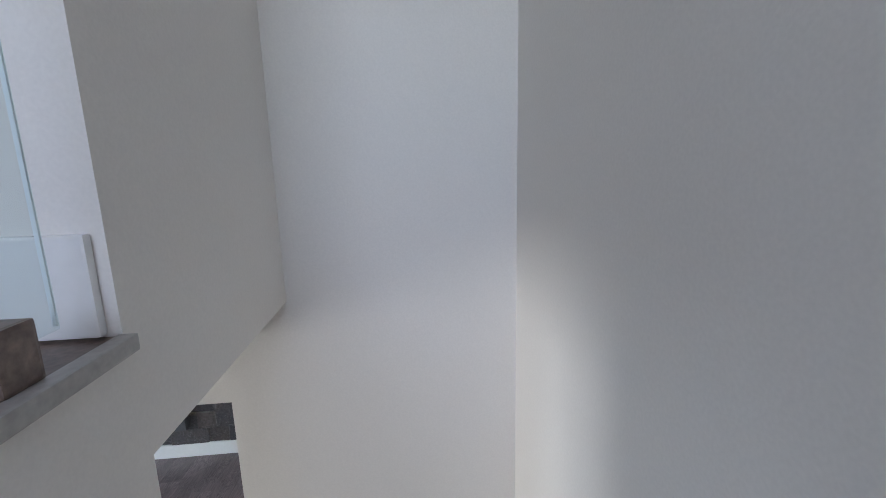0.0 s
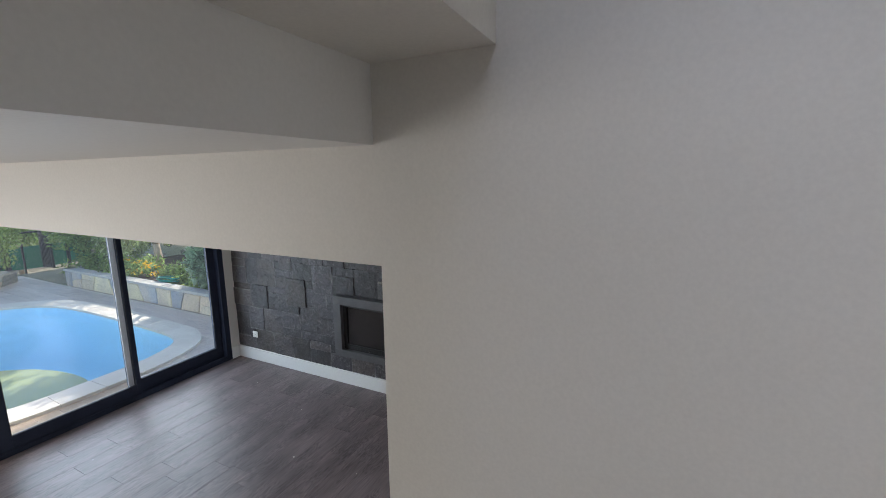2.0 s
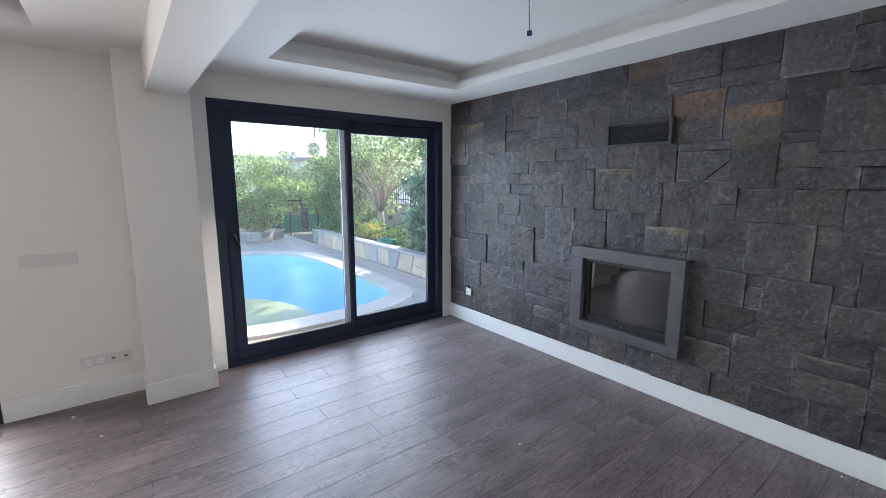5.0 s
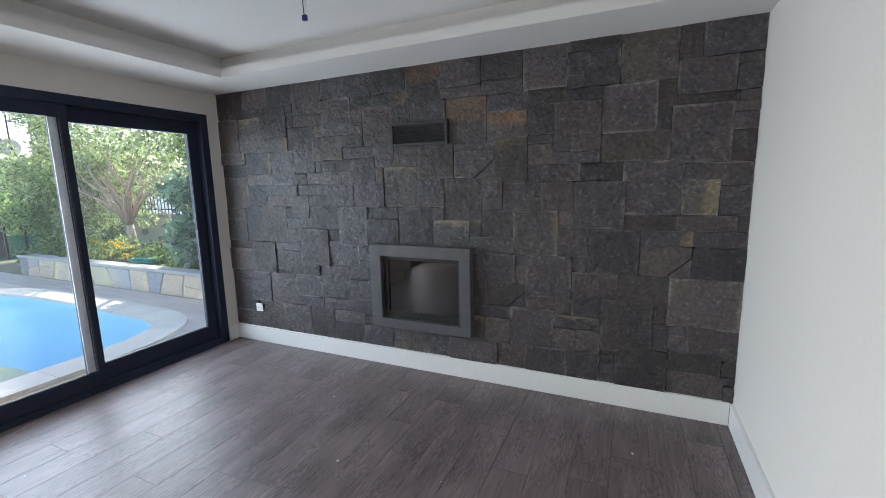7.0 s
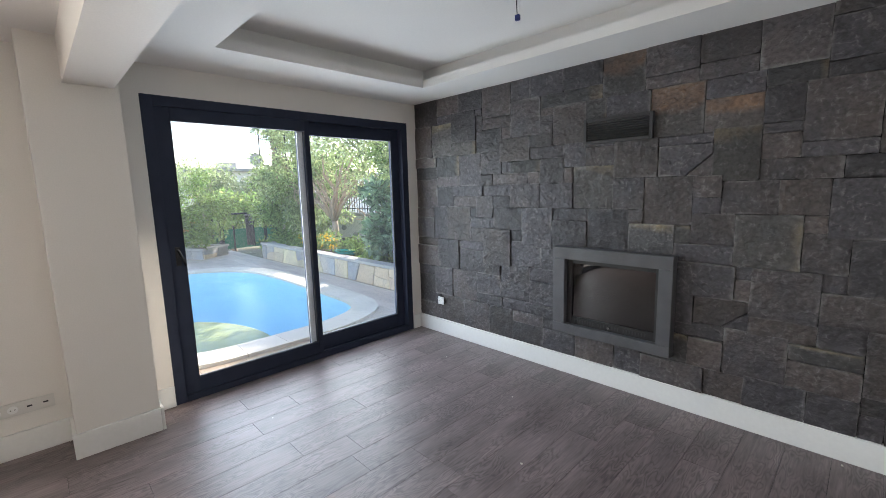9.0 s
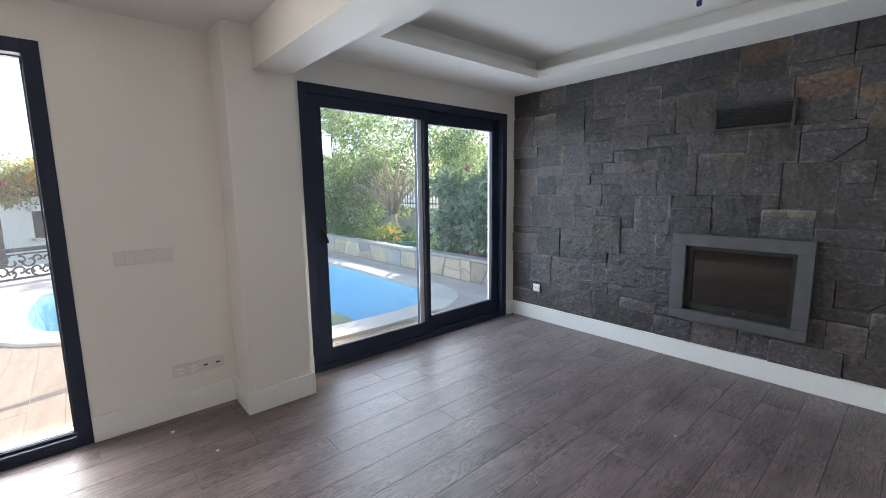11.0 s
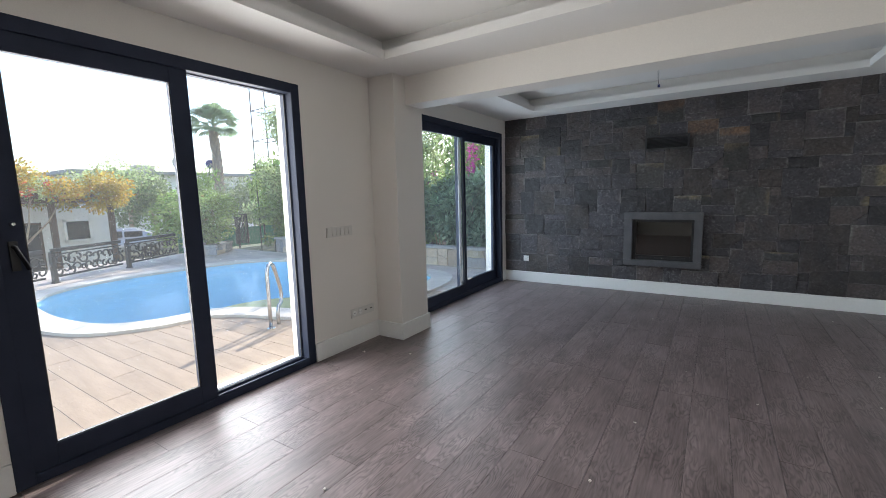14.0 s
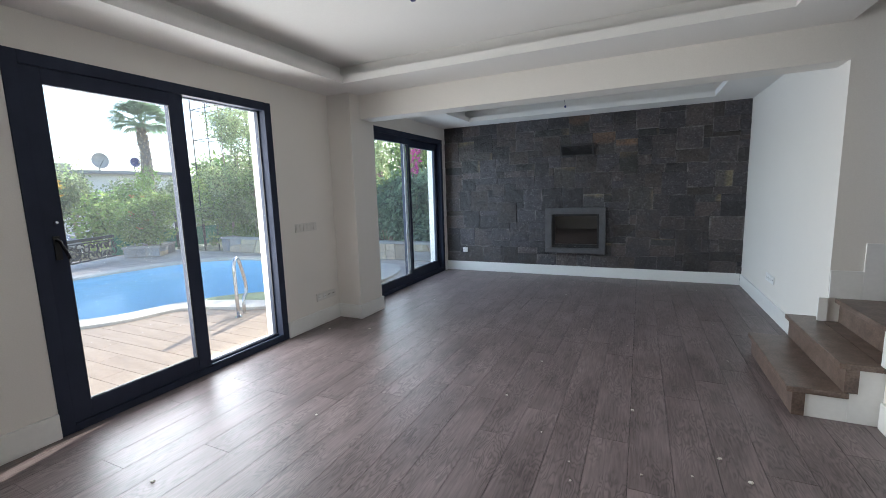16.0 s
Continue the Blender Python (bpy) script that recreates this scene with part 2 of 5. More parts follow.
def slate(name, warm, cool, stain=None, along="Z", start=0.55):
    """Riven slate: ridged relief, cloudy tones between warm and cool, pale dusty arrises, and a stain that runs in from one edge."""
    m = bpy.data.materials.new(name)
    m.use_nodes = True
    n, l = m.node_tree.nodes, m.node_tree.links
    b = n["Principled BSDF"]
    b.inputs["Roughness"].default_value = 0.56
    tc, info, off, add = n.new("ShaderNodeTexCoord"), n.new("ShaderNodeObjectInfo"), n.new("ShaderNodeVectorMath"), n.new("ShaderNodeVectorMath")
    off.operation, off.inputs[0].default_value, add.operation = "SCALE", (13.0, 7.0, 29.0), "ADD"
    l.new(info.outputs["Random"], off.inputs["Scale"])
    l.new(tc.outputs["Object"], add.inputs[0])
    l.new(off.outputs[0], add.inputs[1])

    def noise_at(scale, detail, warp=0.0):
        t = n.new("ShaderNodeTexNoise")
        l.new(add.outputs[0], t.inputs["Vector"])
        t.inputs["Scale"].default_value, t.inputs["Detail"].default_value, t.inputs["Distortion"].default_value = scale, detail, warp
        return t.outputs[0]

    def calc(op, p, q, r=None):
        t = n.new("ShaderNodeMath")
        t.operation = op
        for k, v in enumerate((p, q, r)):
            if v is None:
                continue
            if isinstance(v, (int, float)):
                t.inputs[k].default_value = v
            else:
                l.new(v, t.inputs[k])
        return t.outputs[0]

    def span(v, lo, hi, to_lo, to_hi):
        t = n.new("ShaderNodeMapRange")
        for k, q in enumerate((lo, hi, to_lo, to_hi)):
            t.inputs[k + 1].default_value = q
        l.new(v, t.inputs[0])
        return t.outputs[0]

    def blend(f, p, q):
        t = n.new("ShaderNodeMix")
        t.data_type = "RGBA"
        l.new(f, t.inputs[0])
        for k, v in ((6, p), (7, q)):
            if isinstance(v, tuple):
                t.inputs[k].default_value = (*v, 1)
            else:
                l.new(v, t.inputs[k])
        return t.outputs[2]

    cloud, grit, ridge = noise_at(5.0, 6.0, 0.3), noise_at(42.0, 6.0), noise_at(9.0, 10.0, 0.25)
    tone = calc("FRACT", calc("MULTIPLY", info.outputs["Random"], 7.31), 0.0)
    base = blend(span(calc("MULTIPLY_ADD", tone, 0.7, cloud), 0.45, 0.95, 0.0, 1.0), warm, cool)
    # distance from the nearest edge of the stone, ragged
    sep = n.new("ShaderNodeSeparateXYZ")
    l.new(tc.outputs["Generated"], sep.inputs[0])
    ex = calc("MINIMUM", sep.outputs["X"], calc("SUBTRACT", 1.0, sep.outputs["X"]))
    ez = calc("MINIMUM", sep.outputs["Z"], calc("SUBTRACT", 1.0, sep.outputs["Z"]))
    edge = calc("MULTIPLY_ADD", calc("SUBTRACT", cloud, 0.5), 0.30, calc("MINIMUM", ex, ez))
    if stain:
        run = calc("MULTIPLY_ADD", calc("SUBTRACT", cloud, 0.5), 0.6, sep.outputs[along])
        base = blend(calc("MULTIPLY", span(run, start, start + 0.22, 0.0, 0.95), span(ridge, 0.32, 0.6, 0.35, 1.0)), base, stain)
    # pale dust on the arrises and on the crests of the riven face
    base = blend(span(edge, -0.035, 0.04, 0.8, 0.0), base, (0.195, 0.187, 0.184))
    crest = calc("ABSOLUTE", calc("SUBTRACT", ridge, 0.52), 0.0)
    base = blend(calc("MULTIPLY", span(crest, 0.0, 0.025, 0.5, 0.0), span(grit, 0.42, 0.6, 0.0, 1.0)), base, (0.17, 0.165, 0.165))
    hs = n.new("ShaderNodeHueSaturation")
    l.new(calc("MULTIPLY", span(info.outputs["Random"], 0.0, 1.0, 0.52, 1.22), span(grit, 0.3, 0.7, 0.66, 1.32)), hs.inputs["Value"])
    l.new(base, hs.inputs["Color"])
    l.new(hs.outputs[0], b.inputs["Base Color"])
    bp = n.new("ShaderNodeBump")
    bp.inputs["Strength"].default_value, bp.inputs["Distance"].default_value = 1.0, 0.030
    l.new(calc("MULTIPLY_ADD", grit, 0.25, ridge), bp.inputs["Height"])
    l.new(bp.outputs[0], b.inputs["Normal"])
    return m


SLATE = slate("slate_stone", (0.092, 0.075, 0.070), (0.056, 0.052, 0.059))
RUST = slate("rusty_slate", (0.085, 0.074, 0.070), (0.064, 0.060, 0.060), (0.19, 0.112, 0.07), "Z", 0.45)
OCHRE = slate("ochre_slate", (0.078, 0.072, 0.068), (0.058, 0.057, 0.060), (0.24, 0.19, 0.115), "Z", 0.76)
OCHRE_SIDE = slate("ochre_sided_slate", (0.078, 0.072, 0.068), (0.058, 0.057, 0.060), (0.24, 0.19, 0.115), "X", 0.82)
OCHRE_BAND = slate("ochre_banded_slate", (0.078, 0.072, 0.068), (0.058, 0.057, 0.060), (0.24, 0.20, 0.12), "X", 0.42)
MORTAR = material("slate_backing", (0.02, 0.02, 0.021), 0.9, scale=8, grain=80, amount=0.3, bump=0.4)
GRANITE = material("fireplace_surround", (0.095, 0.095, 0.102), 0.45, scale=9, grain=220, amount=0.22, bump=0.05)
GRIP = material("handle_coat", (0.014, 0.015, 0.02), 0.8, scale=8, grain=200, amount=0.2, bump=0.02, spec=0.1)
BLACK = material("black_metal", (0.012, 0.012, 0.013), 0.45, scale=8, grain=200, amount=0.2, bump=0.05)
MARBLE = material("brown_marble", (0.180, 0.130, 0.106), 0.32, spots=(0.105, 0.074, 0.060), scale=11, grain=90, amount=0.30, bump=0.03, detail=10)
EDGE = material("grey_marble_edge", (0.40, 0.39, 0.37), 0.4, scale=8, grain=60, amount=0.12, bump=0.03)
PLASTIC = material("white_plastic", (0.80, 0.80, 0.79), 0.3, scale=20, grain=100, amount=0.01, bump=0)
DARK = material("dark_plastic", (0.03, 0.03, 0.032), 0.5, scale=20, grain=100, amount=0.1, bump=0)
BLUE = material("blue_connector", (0.02, 0.03, 0.16), 0.4, scale=20, grain=100, amount=0.1, bump=0)


# ---- mesh helpers ----
def add_box(bm, lo, hi, bevel=0.0):
    r = bmesh.ops.create_cube(bm, size=1.0)
    c, s = [(a + b) / 2 for a, b in zip(lo, hi)], [abs(b - a) for a, b in zip(lo, hi)]
    for v in r["verts"]:
        v.co = Vector((v.co.x * s[0] + c[0], v.co.y * s[1] + c[1], v.co.z * s[2] + c[2]))
    if bevel:
        edges = list({e for v in r["verts"] for e in v.link_edges})
        bmesh.ops.bevel(bm, geom=edges, offset=bevel, segments=2, affect="EDGES", profile=0.7)
    return bm


def box(lo, hi, bevel=0.0):
    return add_box(bmesh.new(), lo, hi, bevel)


def boxes(*items, bevel=0.0):
    bm = bmesh.new()
    for lo, hi in items:
        add_box(bm, lo, hi, bevel)
    return bm


def tube(points, radius, sides=8, taper=None):
    """A round bar along the points; taper: the radius at the last point."""
    bm, rings = bmesh.new(), []
    n = len(points)
    for i, p in enumerate(points):
        p = Vector(p)
        d = (Vector(points[min(i + 1, n - 1)]) - Vector(points[max(i - 1, 0)])).normalized()
        side = d.cross(Vector((0.31, 0.17, 0.93)))
        side = side.normalized() if side.length > 1e-4 else Vector((1, 0, 0))
        up = side.cross(d)
        r = radius if taper is None else radius + (taper - radius) * i / max(n - 1, 1)
        rings.append([bm.verts.new(p + r * (math.cos(a) * side + math.sin(a) * up)) for a in (2 * math.pi * k / sides for k in range(sides))])
    for a, b in zip(rings, rings[1:]):
        for k in range(sides):
            bm.faces.new((a[k], a[(k + 1) % sides], b[(k + 1) % sides], b[k]))
    bm.faces.new(rings[0][::-1])
    bm.faces.new(rings[-1])
    return bm


def mesh_of(name, bm, mat, smooth=False):
    me = bpy.data.meshes.new(name)
    bmesh.ops.recalc_face_normals(bm, faces=bm.faces[:])
    bm.to_mesh(me)
    bm.free()
    me.materials.append(mat)
    if smooth:
        me.polygons.foreach_set("use_smooth", [True] * len(me.polygons))
    return me


def part(name, bm, mat, parent=None, label="", smooth=False):
    ob = new(name, mesh_of(name, bm, mat, smooth))
    ob.parent = parent
    return tagged(ob, label)


def thing(name, bm, mat, label, category, group="", kind="", smooth=False):
    return tagged(part(name, bm, mat, None, "", smooth), label, category, group, kind)


def holder(name, label, category, group="", at=(0, 0, 0)):
    ob = new(name)
    ob.location = at
    return tagged(ob, label, category, group)


def structure(name, bm, mat, label, category="wall"):
    return thing(name, bm, mat, label, category, kind="structure")


# ---- the house: plan in metres ----
W, L = 4.36, -7.8             # side wall, back wall
YB, YF = -2.862, -2.63        # beam: room side and fireplace side
HC, HT = 2.44, 2.62           # ceiling border, tray top
XS, XR = 4.61, 5.52           # stairwell: inner face and outer wall
YE = -3.755                   # end of the wall beside the upper flight
UP = 2.83                     # upper floor
HU = 5.35                     # upper ceiling
OUT = -0.28                   # outer face of the window wall
W1 = (-5.632, -3.822, 2.228)
W2 = (-2.46, -0.14, 2.24)
DECK = -0.08

# window wall with two openings
structure("wall_west", boxes(((OUT, L, -0.3), (0, W1[0], HU)), ((OUT, W1[0], W1[2]), (0, W1[1], HU)), ((OUT, W1[1], -0.3), (0, W2[0], HU)),
                             ((OUT, W2[0], W2[2]), (0, W2[1], HU)), ((OUT, W2[1], -0.3), (0, 0.25, HU)),
                             ((OUT, W1[0], -0.3), (0, W1[1], -0.002)), ((OUT, W2[0], -0.3), (0, W2[1], -0.002))), PAINT,
          "off-white painted wall with two wide sliding door openings")
structure("wall_north", box((0, 0.012, -0.3), (5.9, 0.25, HU)), MORTAR, "wall carrying the dark slate cladding")
structure("wall_side", box((W, YB, 0), (W + 0.25, 0.012, UP - 0.02)), PAINT, "smooth white wall beside the fireplace room")
structure("wall_stair", boxes(((W + 0.25, YB, 0), (XR, YF, HU)), ((4.36, YB, UP - 0.02), (W + 0.25, YF, HU))), PAINT, "plain white plastered stairwell wall")
structure("wall_stair_outer", box((XR, L, 0), (XR + 0.25, YB + 0.24, HU)), PAINT, "plain white outer wall of the stairwell")
structure("wall_stair_inner", box((4.352, L, 0), (XS, YE, UP - 0.03)), PAINT, "white wall between living room and stairs")
structure("wall_south", boxes(((0, L - 0.25, 0), (XR + 0.25, L, 3.5)), ((0, L - 0.25, 3.5), (3.0, L, HU)), ((5.35, L - 0.25, 3.5), (XR + 0.25, L, HU)), ((3.0, L - 0.25, 5.1), (5.35, L, HU))), PAINT, "plain white back wall")
# head over the stair opening, and the pier above it
structure("stair_head", boxes(((W - 0.015, YE, 2.595), (XS, YB, UP - 0.03)), ((4.36, -3.78, UP - 0.03), (XS, YB, HU))), PAINT, "white plastered head above the stair opening")
structure("beam", box((0, YB, 2.19), (W, YF, HT + 0.1)), PAINT, "off-white ceiling beam between two rooms", "beam")
structure("column", box((0, -3.03, 0), (0.30, YF + 0.025, HC + 0.1), 0.006), PAINT, "off-white plastered column beside the sliding door", "column")
structure("sub_floor", box((OUT, L, -0.25), (XR + 0.2, 0.2, -0.016)), MORTAR, "screed below the laminate floor", "floor")


def tray_ceiling(name, x0, x1, y0, y1, tx0, tx1, ty0, ty1):
    """A dropped border with a lit cove lip round a raised middle."""
    bm = bmesh.new()
    lip, led = 0.025, 0.10
    for lo, hi in (((x0, y0, HC), (x1, ty0, HC + 0.07)), ((x0, ty1, HC), (x1, y1, HC + 0.07)), ((x0, ty0, HC), (tx0, ty1, HC + 0.07)), ((tx1, ty0, HC), (x1, ty1, HC + 0.07))):
        add_box(bm, lo, hi)
    b0, b1, c0, c1 = tx0 - led, tx1 + led, ty0 - led, ty1 + led
    for lo, hi in (((x0, y0, HC + 0.07), (x1, c0, HT)), ((x0, c1, HC + 0.07), (x1, y1, HT)), ((x0, c0, HC + 0.07), (b0, c1, HT)), ((b1, c0, HC + 0.07), (x1, c1, HT))):
        add_box(bm, lo, hi)
    add_box(bm, (x0, y0, HT), (x1, y1, HT + 0.12))
    return structure(name, bm, CEIL, "white plasterboard tray ceiling with a recessed cove", "ceiling")


tray_ceiling("ceiling_north", 0, W, YF, 0.0, 0.63, 3.89, -2.15, -0.45)
tray_ceiling("ceiling_south", 0, 4.350, L, YB, 0.48, 3.92, -7.0, -3.35)
structure("slab_upper", box((0, L, HT + 0.125), (4.35, -3.78, UP - 0.03)), PAINT, "plastered slab below the upper hall", "slab")
structure("floor_upper", box((0, L, UP - 0.029), (XS - 0.009, -3.78, UP)), MARBLE, "brown marble floor of the upper hall", "floor")
structure("ceiling_upper", box((OUT, L, HU), (XR + 0.25, 0.2, HU + 0.2)), CEIL, "plain white upper ceiling", "ceiling")

# upper hall: wall behind the glass rail, its skirting, the marble edge of the slab
structure("wall_upper", box((0, -3.78, UP), (4.355, -3.62, HU)), PAINT, "pale painted wall of the upper hall")
thing("slab_edge", box((XS - 0.008, L, UP - 0.026), (XS + 0.022, -3.776, UP + 0.003), 0.004), EDGE, "brown marble edging along the upper landing", "edging")


def skirting(name, *runs):
    """Skirting boards with a small round on the top edge; one board for each run."""
    for lo, hi in runs:
        tagged(structure(name, box(lo, hi, 0.005), SKIRT, "white painted skirting board along the wall foot", "skirting"), group="skirting boards")


SK, ST = 0.155, 0.018
skirting("baseboard", ((0.0, -ST - 0.012, 0), (W - ST, 0.010, SK)), ((W - ST, YB - 0.001, 0), (W, -ST - 0.014, SK)),
         ((0, W2[1] + 0.002, 0), (ST, -ST - 0.014, SK)), ((0, YF + 0.045, 0), (ST, W2[0] - 0.002, SK)),
         ((0.0, YF + 0.025, 0), (0.30 + ST, YF + 0.043, SK)), ((0.30, -3.03 - ST, 0), (0.30 + ST, YF + 0.024, SK)), ((ST, -3.03 - ST, 0), (0.299, -3.03, SK)),
         ((0, W1[1] + 0.002, 0), (ST, -3.031, SK)), ((0, L, 0), (ST, W1[0] - 0.002, SK)), ((4.352 - ST, L, 0), (4.352, -3.77, SK)),
         ((2.2, -3.78 - ST, UP), (4.356, -3.78, UP + 0.17)), ((4.357, -3.78 - ST, UP + 0.005), (XS - 0.02, -3.781, UP + 0.17)))

# ---- stairs ----
RISE, GO = 0.177, 0.25
stair = holder("staircase", "brown marble staircase with white plastered sides rising from the living room", "stairs", at=(3.92, -3.3, 0))


def stair_part(name, bm, mat, label=""):
    ob = part(name, bm, mat, stair, label)
    ob.location = (-3.92, 3.3, 0)
    return ob


def straight_step(i, x, near, far, back):
    z = RISE * (i + 1)
    stair_part("tread", box((x, near, z - 0.035), (back, far, z), 0.008), MARBLE)
    stair_part("riser", box((x + 0.03, near + 0.006, z - RISE + 0.001), (x + 0.092, far - 0.002, z - 0.036), 0.003), MARBLE)


straight_step(0, 3.92, -3.765, -2.74, 4.205)
straight_step(1, 4.15, -3.765, -2.74, W - 0.022)
stair_part("tread", box((W - 0.02, -3.765, RISE * 2 - 0.035), (4.455, YB - 0.002, RISE * 2)), MARBLE)
straight_step(2, 4.40, YE + 0.004, YB - 0.002, 4.725)
# corner winders and the upper flight
for k, (x0, x1, y0) in enumerate(((4.67, XR, YE), (4.95, XR, YE), (4.95, XR, -3.55))):
    z = RISE * (4 + k)
    stair_part("tread", box((x0, y0 + 0.004, z - 0.035), (x1 - 0.002, YB - 0.002 - 0.3 * max(k - 1, 0), z), 0.008), MARBLE)
    stair_part("riser", box((x0 + 0.03, y0 + 0.01, z - RISE), (x0 + 0.055, YB - 0.004, z - 0.036)), MARBLE)
for k in range(9):
    z, y = RISE * (7 + k), YE - GO * k
    stair_part("tread", box((XS + 0.002, y - GO - 0.03, z - 0.035), (XR - 0.002, y, z), 0.008), MARBLE)
    stair_part("riser", box((XS + 0.003, y - 0.055, z - RISE), (XR - 0.003, y - 0.03, z - 0.036)), MARBLE)
structure("landing_upper", box((XS + 0.024, L, HT + 0.125), (XR, YE - GO * 9 - 0.05, UP)), MARBLE, "brown marble upper landing", "floor")
# white sides of the lowest steps
stair_part("side_panel", boxes(((3.985, -3.752, 0), (4.205, -2.755, RISE - 0.036)), ((4.206, -3.7525, 0), (4.351, -2.755, RISE * 2 - 0.036)), ((4.351, -3.752, 0), (4.46, YB - 0.01, RISE * 2 - 0.036))), SKIRT, "white painted side of the lowest steps")
stair_part("side_block", boxes(((4.44, YE + 0.008, 0), (4.70, YB - 0.004, RISE * 3 - 0.036)), ((4.71, YE + 0.008, 0), (XR - 0.004, YB - 0.004, RISE * 4 - 0.036))), SKIRT)
for lo, hi in (((W + 0.001, YB - ST, RISE * 3), (4.54, YB - 0.001, 0.735)), ((4.54, YB - ST, RISE * 3), (4.82, YB - 0.001, 0.935)), ((4.82, YB - ST, RISE * 4), (5.1, YB - 0.001, 1.11)),
               ((4.305, YB - ST, RISE * 2 + 0.001), (W, YB - 0.003, RISE * 3)), ((4.332, YE - 0.03, RISE * 2 + 0.001), (4.351, YE + ST, 0.555)), ((4.352, YE + 0.001, RISE * 2 + 0.001), (4.46, YE + ST, 0.555))):
    tagged(structure("baseboard", box(lo, hi, 0.004), SKIRT, "white stepped skirting beside the marble treads", "skirting"), group="stair skirting")

EDGEGLASS = material("glass_edge", (0.80, 0.88, 0.90), 0.15, scale=4, grain=30, amount=0.05, bump=0)
# glass rail on the upper landing
rail = holder("glass_railing", "frameless clear glass railing on the upper landing edge", "railing", at=(4.578, -4.8, UP))
bm = box((-0.006, -1.9, 0.045), (0.006, 0.94, 1.0), 0.004)
pane = part("glass_pane", bm, CLEAR, rail, "clear tempered glass pane")
pane.visible_shadow = False
part("pane_edge", box((-0.003, 0.938, 0.05), (0.003, 0.9412, 0.99)), EDGEGLASS, rail, "pale green polished glass edge")
for y in (-1.5, 0.845):
    part("clamp_post", boxes(((-0.03, y - 0.03, 0.003), (0.03, y + 0.03, 0.085)), bevel=0.006), MARBLE, rail, "brown clamp post holding the pane")


# ---- sliding doors ----
def sliding_door(name, y0, y1, h, ia, ib, lock, end):
    """Two sashes in an anthracite frame; the one from y0 runs on the room side. ia, ib: the meeting stile."""
    door = tagged(holder(name, "anthracite aluminium sliding door with two clear panes, closed", "sliding door", at=(0, (y0 + y1) / 2, 0)), kind="structure")
    o = Vector((0, -(y0 + y1) / 2, 0))

    def add(nm, bm, mat, parent=door, label=""):
        ob = part(nm, bm, mat, parent, label)
        if parent is door:
            ob.location = o
        return ob
    f = 0.072
    add("outer_frame", boxes(((-0.13, y0, 0), (0.008, y0 + f, h)), ((-0.13, y1 - f, 0), (0.008, y1, h)), ((-0.13, y0 + f, h - f), (0.008, y1 - f, h)), ((-0.13, y0 + f, 0), (0.008, y1 - f, 0.05)), bevel=0.004), FRAME)
    add("bottom_track", boxes(((-0.062, y0 + f, 0.05), (-0.054, y1 - f, 0.066)), ((-0.012, ib, 0.05), (0.002, y1 - f, 0.062))), FRAME)
    for nm, a, b, xa, xb, sa, sb, bot, top in (("sash", y0 + f, ib, -0.042, -0.004, 0.095, 0.102 if lock else 0.046, 0.165, h - 0.165), ("sash", ia, y1 - f, -0.112, -0.064, ib - ia - 0.004 if lock else 0.06, end, 0.062 if lock else 0.19, h - f - 0.006 if lock else h - 0.185)):
        s = add(nm, boxes(((xa, a, 0.052), (xb, a + sa, h - f)), ((xa, b - sb, 0.052), (xb, b, h - f)), ((xa, a + sa, 0.052), (xb, b - sb, bot)), ((xa, a + sa, top), (xb, b - sb, h - f)), bevel=0.004), FRAME)
        xm = (xa + xb) / 2
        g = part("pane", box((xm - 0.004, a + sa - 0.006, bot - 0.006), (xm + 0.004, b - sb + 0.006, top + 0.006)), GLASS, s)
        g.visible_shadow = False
        part("gasket", boxes(((xb - 0.012, a + sa, bot), (xb - 0.006, a + sa + 0.006, top)), ((xb - 0.012, b - sb - 0.006, bot), (xb - 0.006, b - sb, top)), ((xb - 0.012, a + sa, bot), (xb - 0.006, b - sb, bot + 0.006))), DARK, s)
    if not lock:
        add("interlock_strip", box((-0.062, ia - 0.012, 0.06), (-0.054, ib - 0.044, h - f - 0.002), 0.003), ALU, label="bare aluminium interlock strip")
    if lock:
        k = part("lock_cylinder", tube([(-0.004, y0 + 0.132, 1.28), (0.010, y0 + 0.132, 1.28)], 0.013, 14), FRAME, door, "dark lock cylinder")
        k.location = o
        part("key_plug", tube([(0.010, y0 + 0.132, 1.28), (0.013, y0 + 0.132, 1.28)], 0.007, 12), STEEL, k)
    zh = 1.13 if lock else 1.11
    hd = add("pull_handle", box((-0.004, y0 + 0.105, zh - 0.07), (0.008, y0 + 0.138, zh + 0.07), 0.004), BLACK)
    part("grip", tube([(0.006, y0 + 0.121, zh + 0.045), (0.034, y0 + 0.123, zh + 0.04), (0.042, y0 + 0.130, zh + 0.01), (0.040, y0 + 0.146, zh - 0.03), (0.034, y0 + 0.158, zh - 0.065)], 0.009, 8), GRIP, hd, smooth=True)
    return door


sliding_door("door_1", *W1, -4.716, -4.642, True, 0.006)
sliding_door("door_2", *W2, -1.325, -1.24, False, 0.085)
SILL = material("stone_threshold", (0.62, 0.58, 0.52), 0.5, scale=4, grain=60, amount=0.08, bump=0.05)
for nm, w in (("threshold_1", W1), ("threshold_2", W2)):
    structure(nm, box((OUT - 0.03, w[0], -0.05), (-0.132, w[1], -0.001), 0.004), SILL, "pale stone threshold outside the sliding door", "threshold")

# ---- fireplace ----
fire = holder("fireplace", "grey stone framed built-in fireplace with dark glass in slate wall", "fireplace", at=(2.19, 0, 0.37))
fo = Vector((-2.19, 0, -0.37))


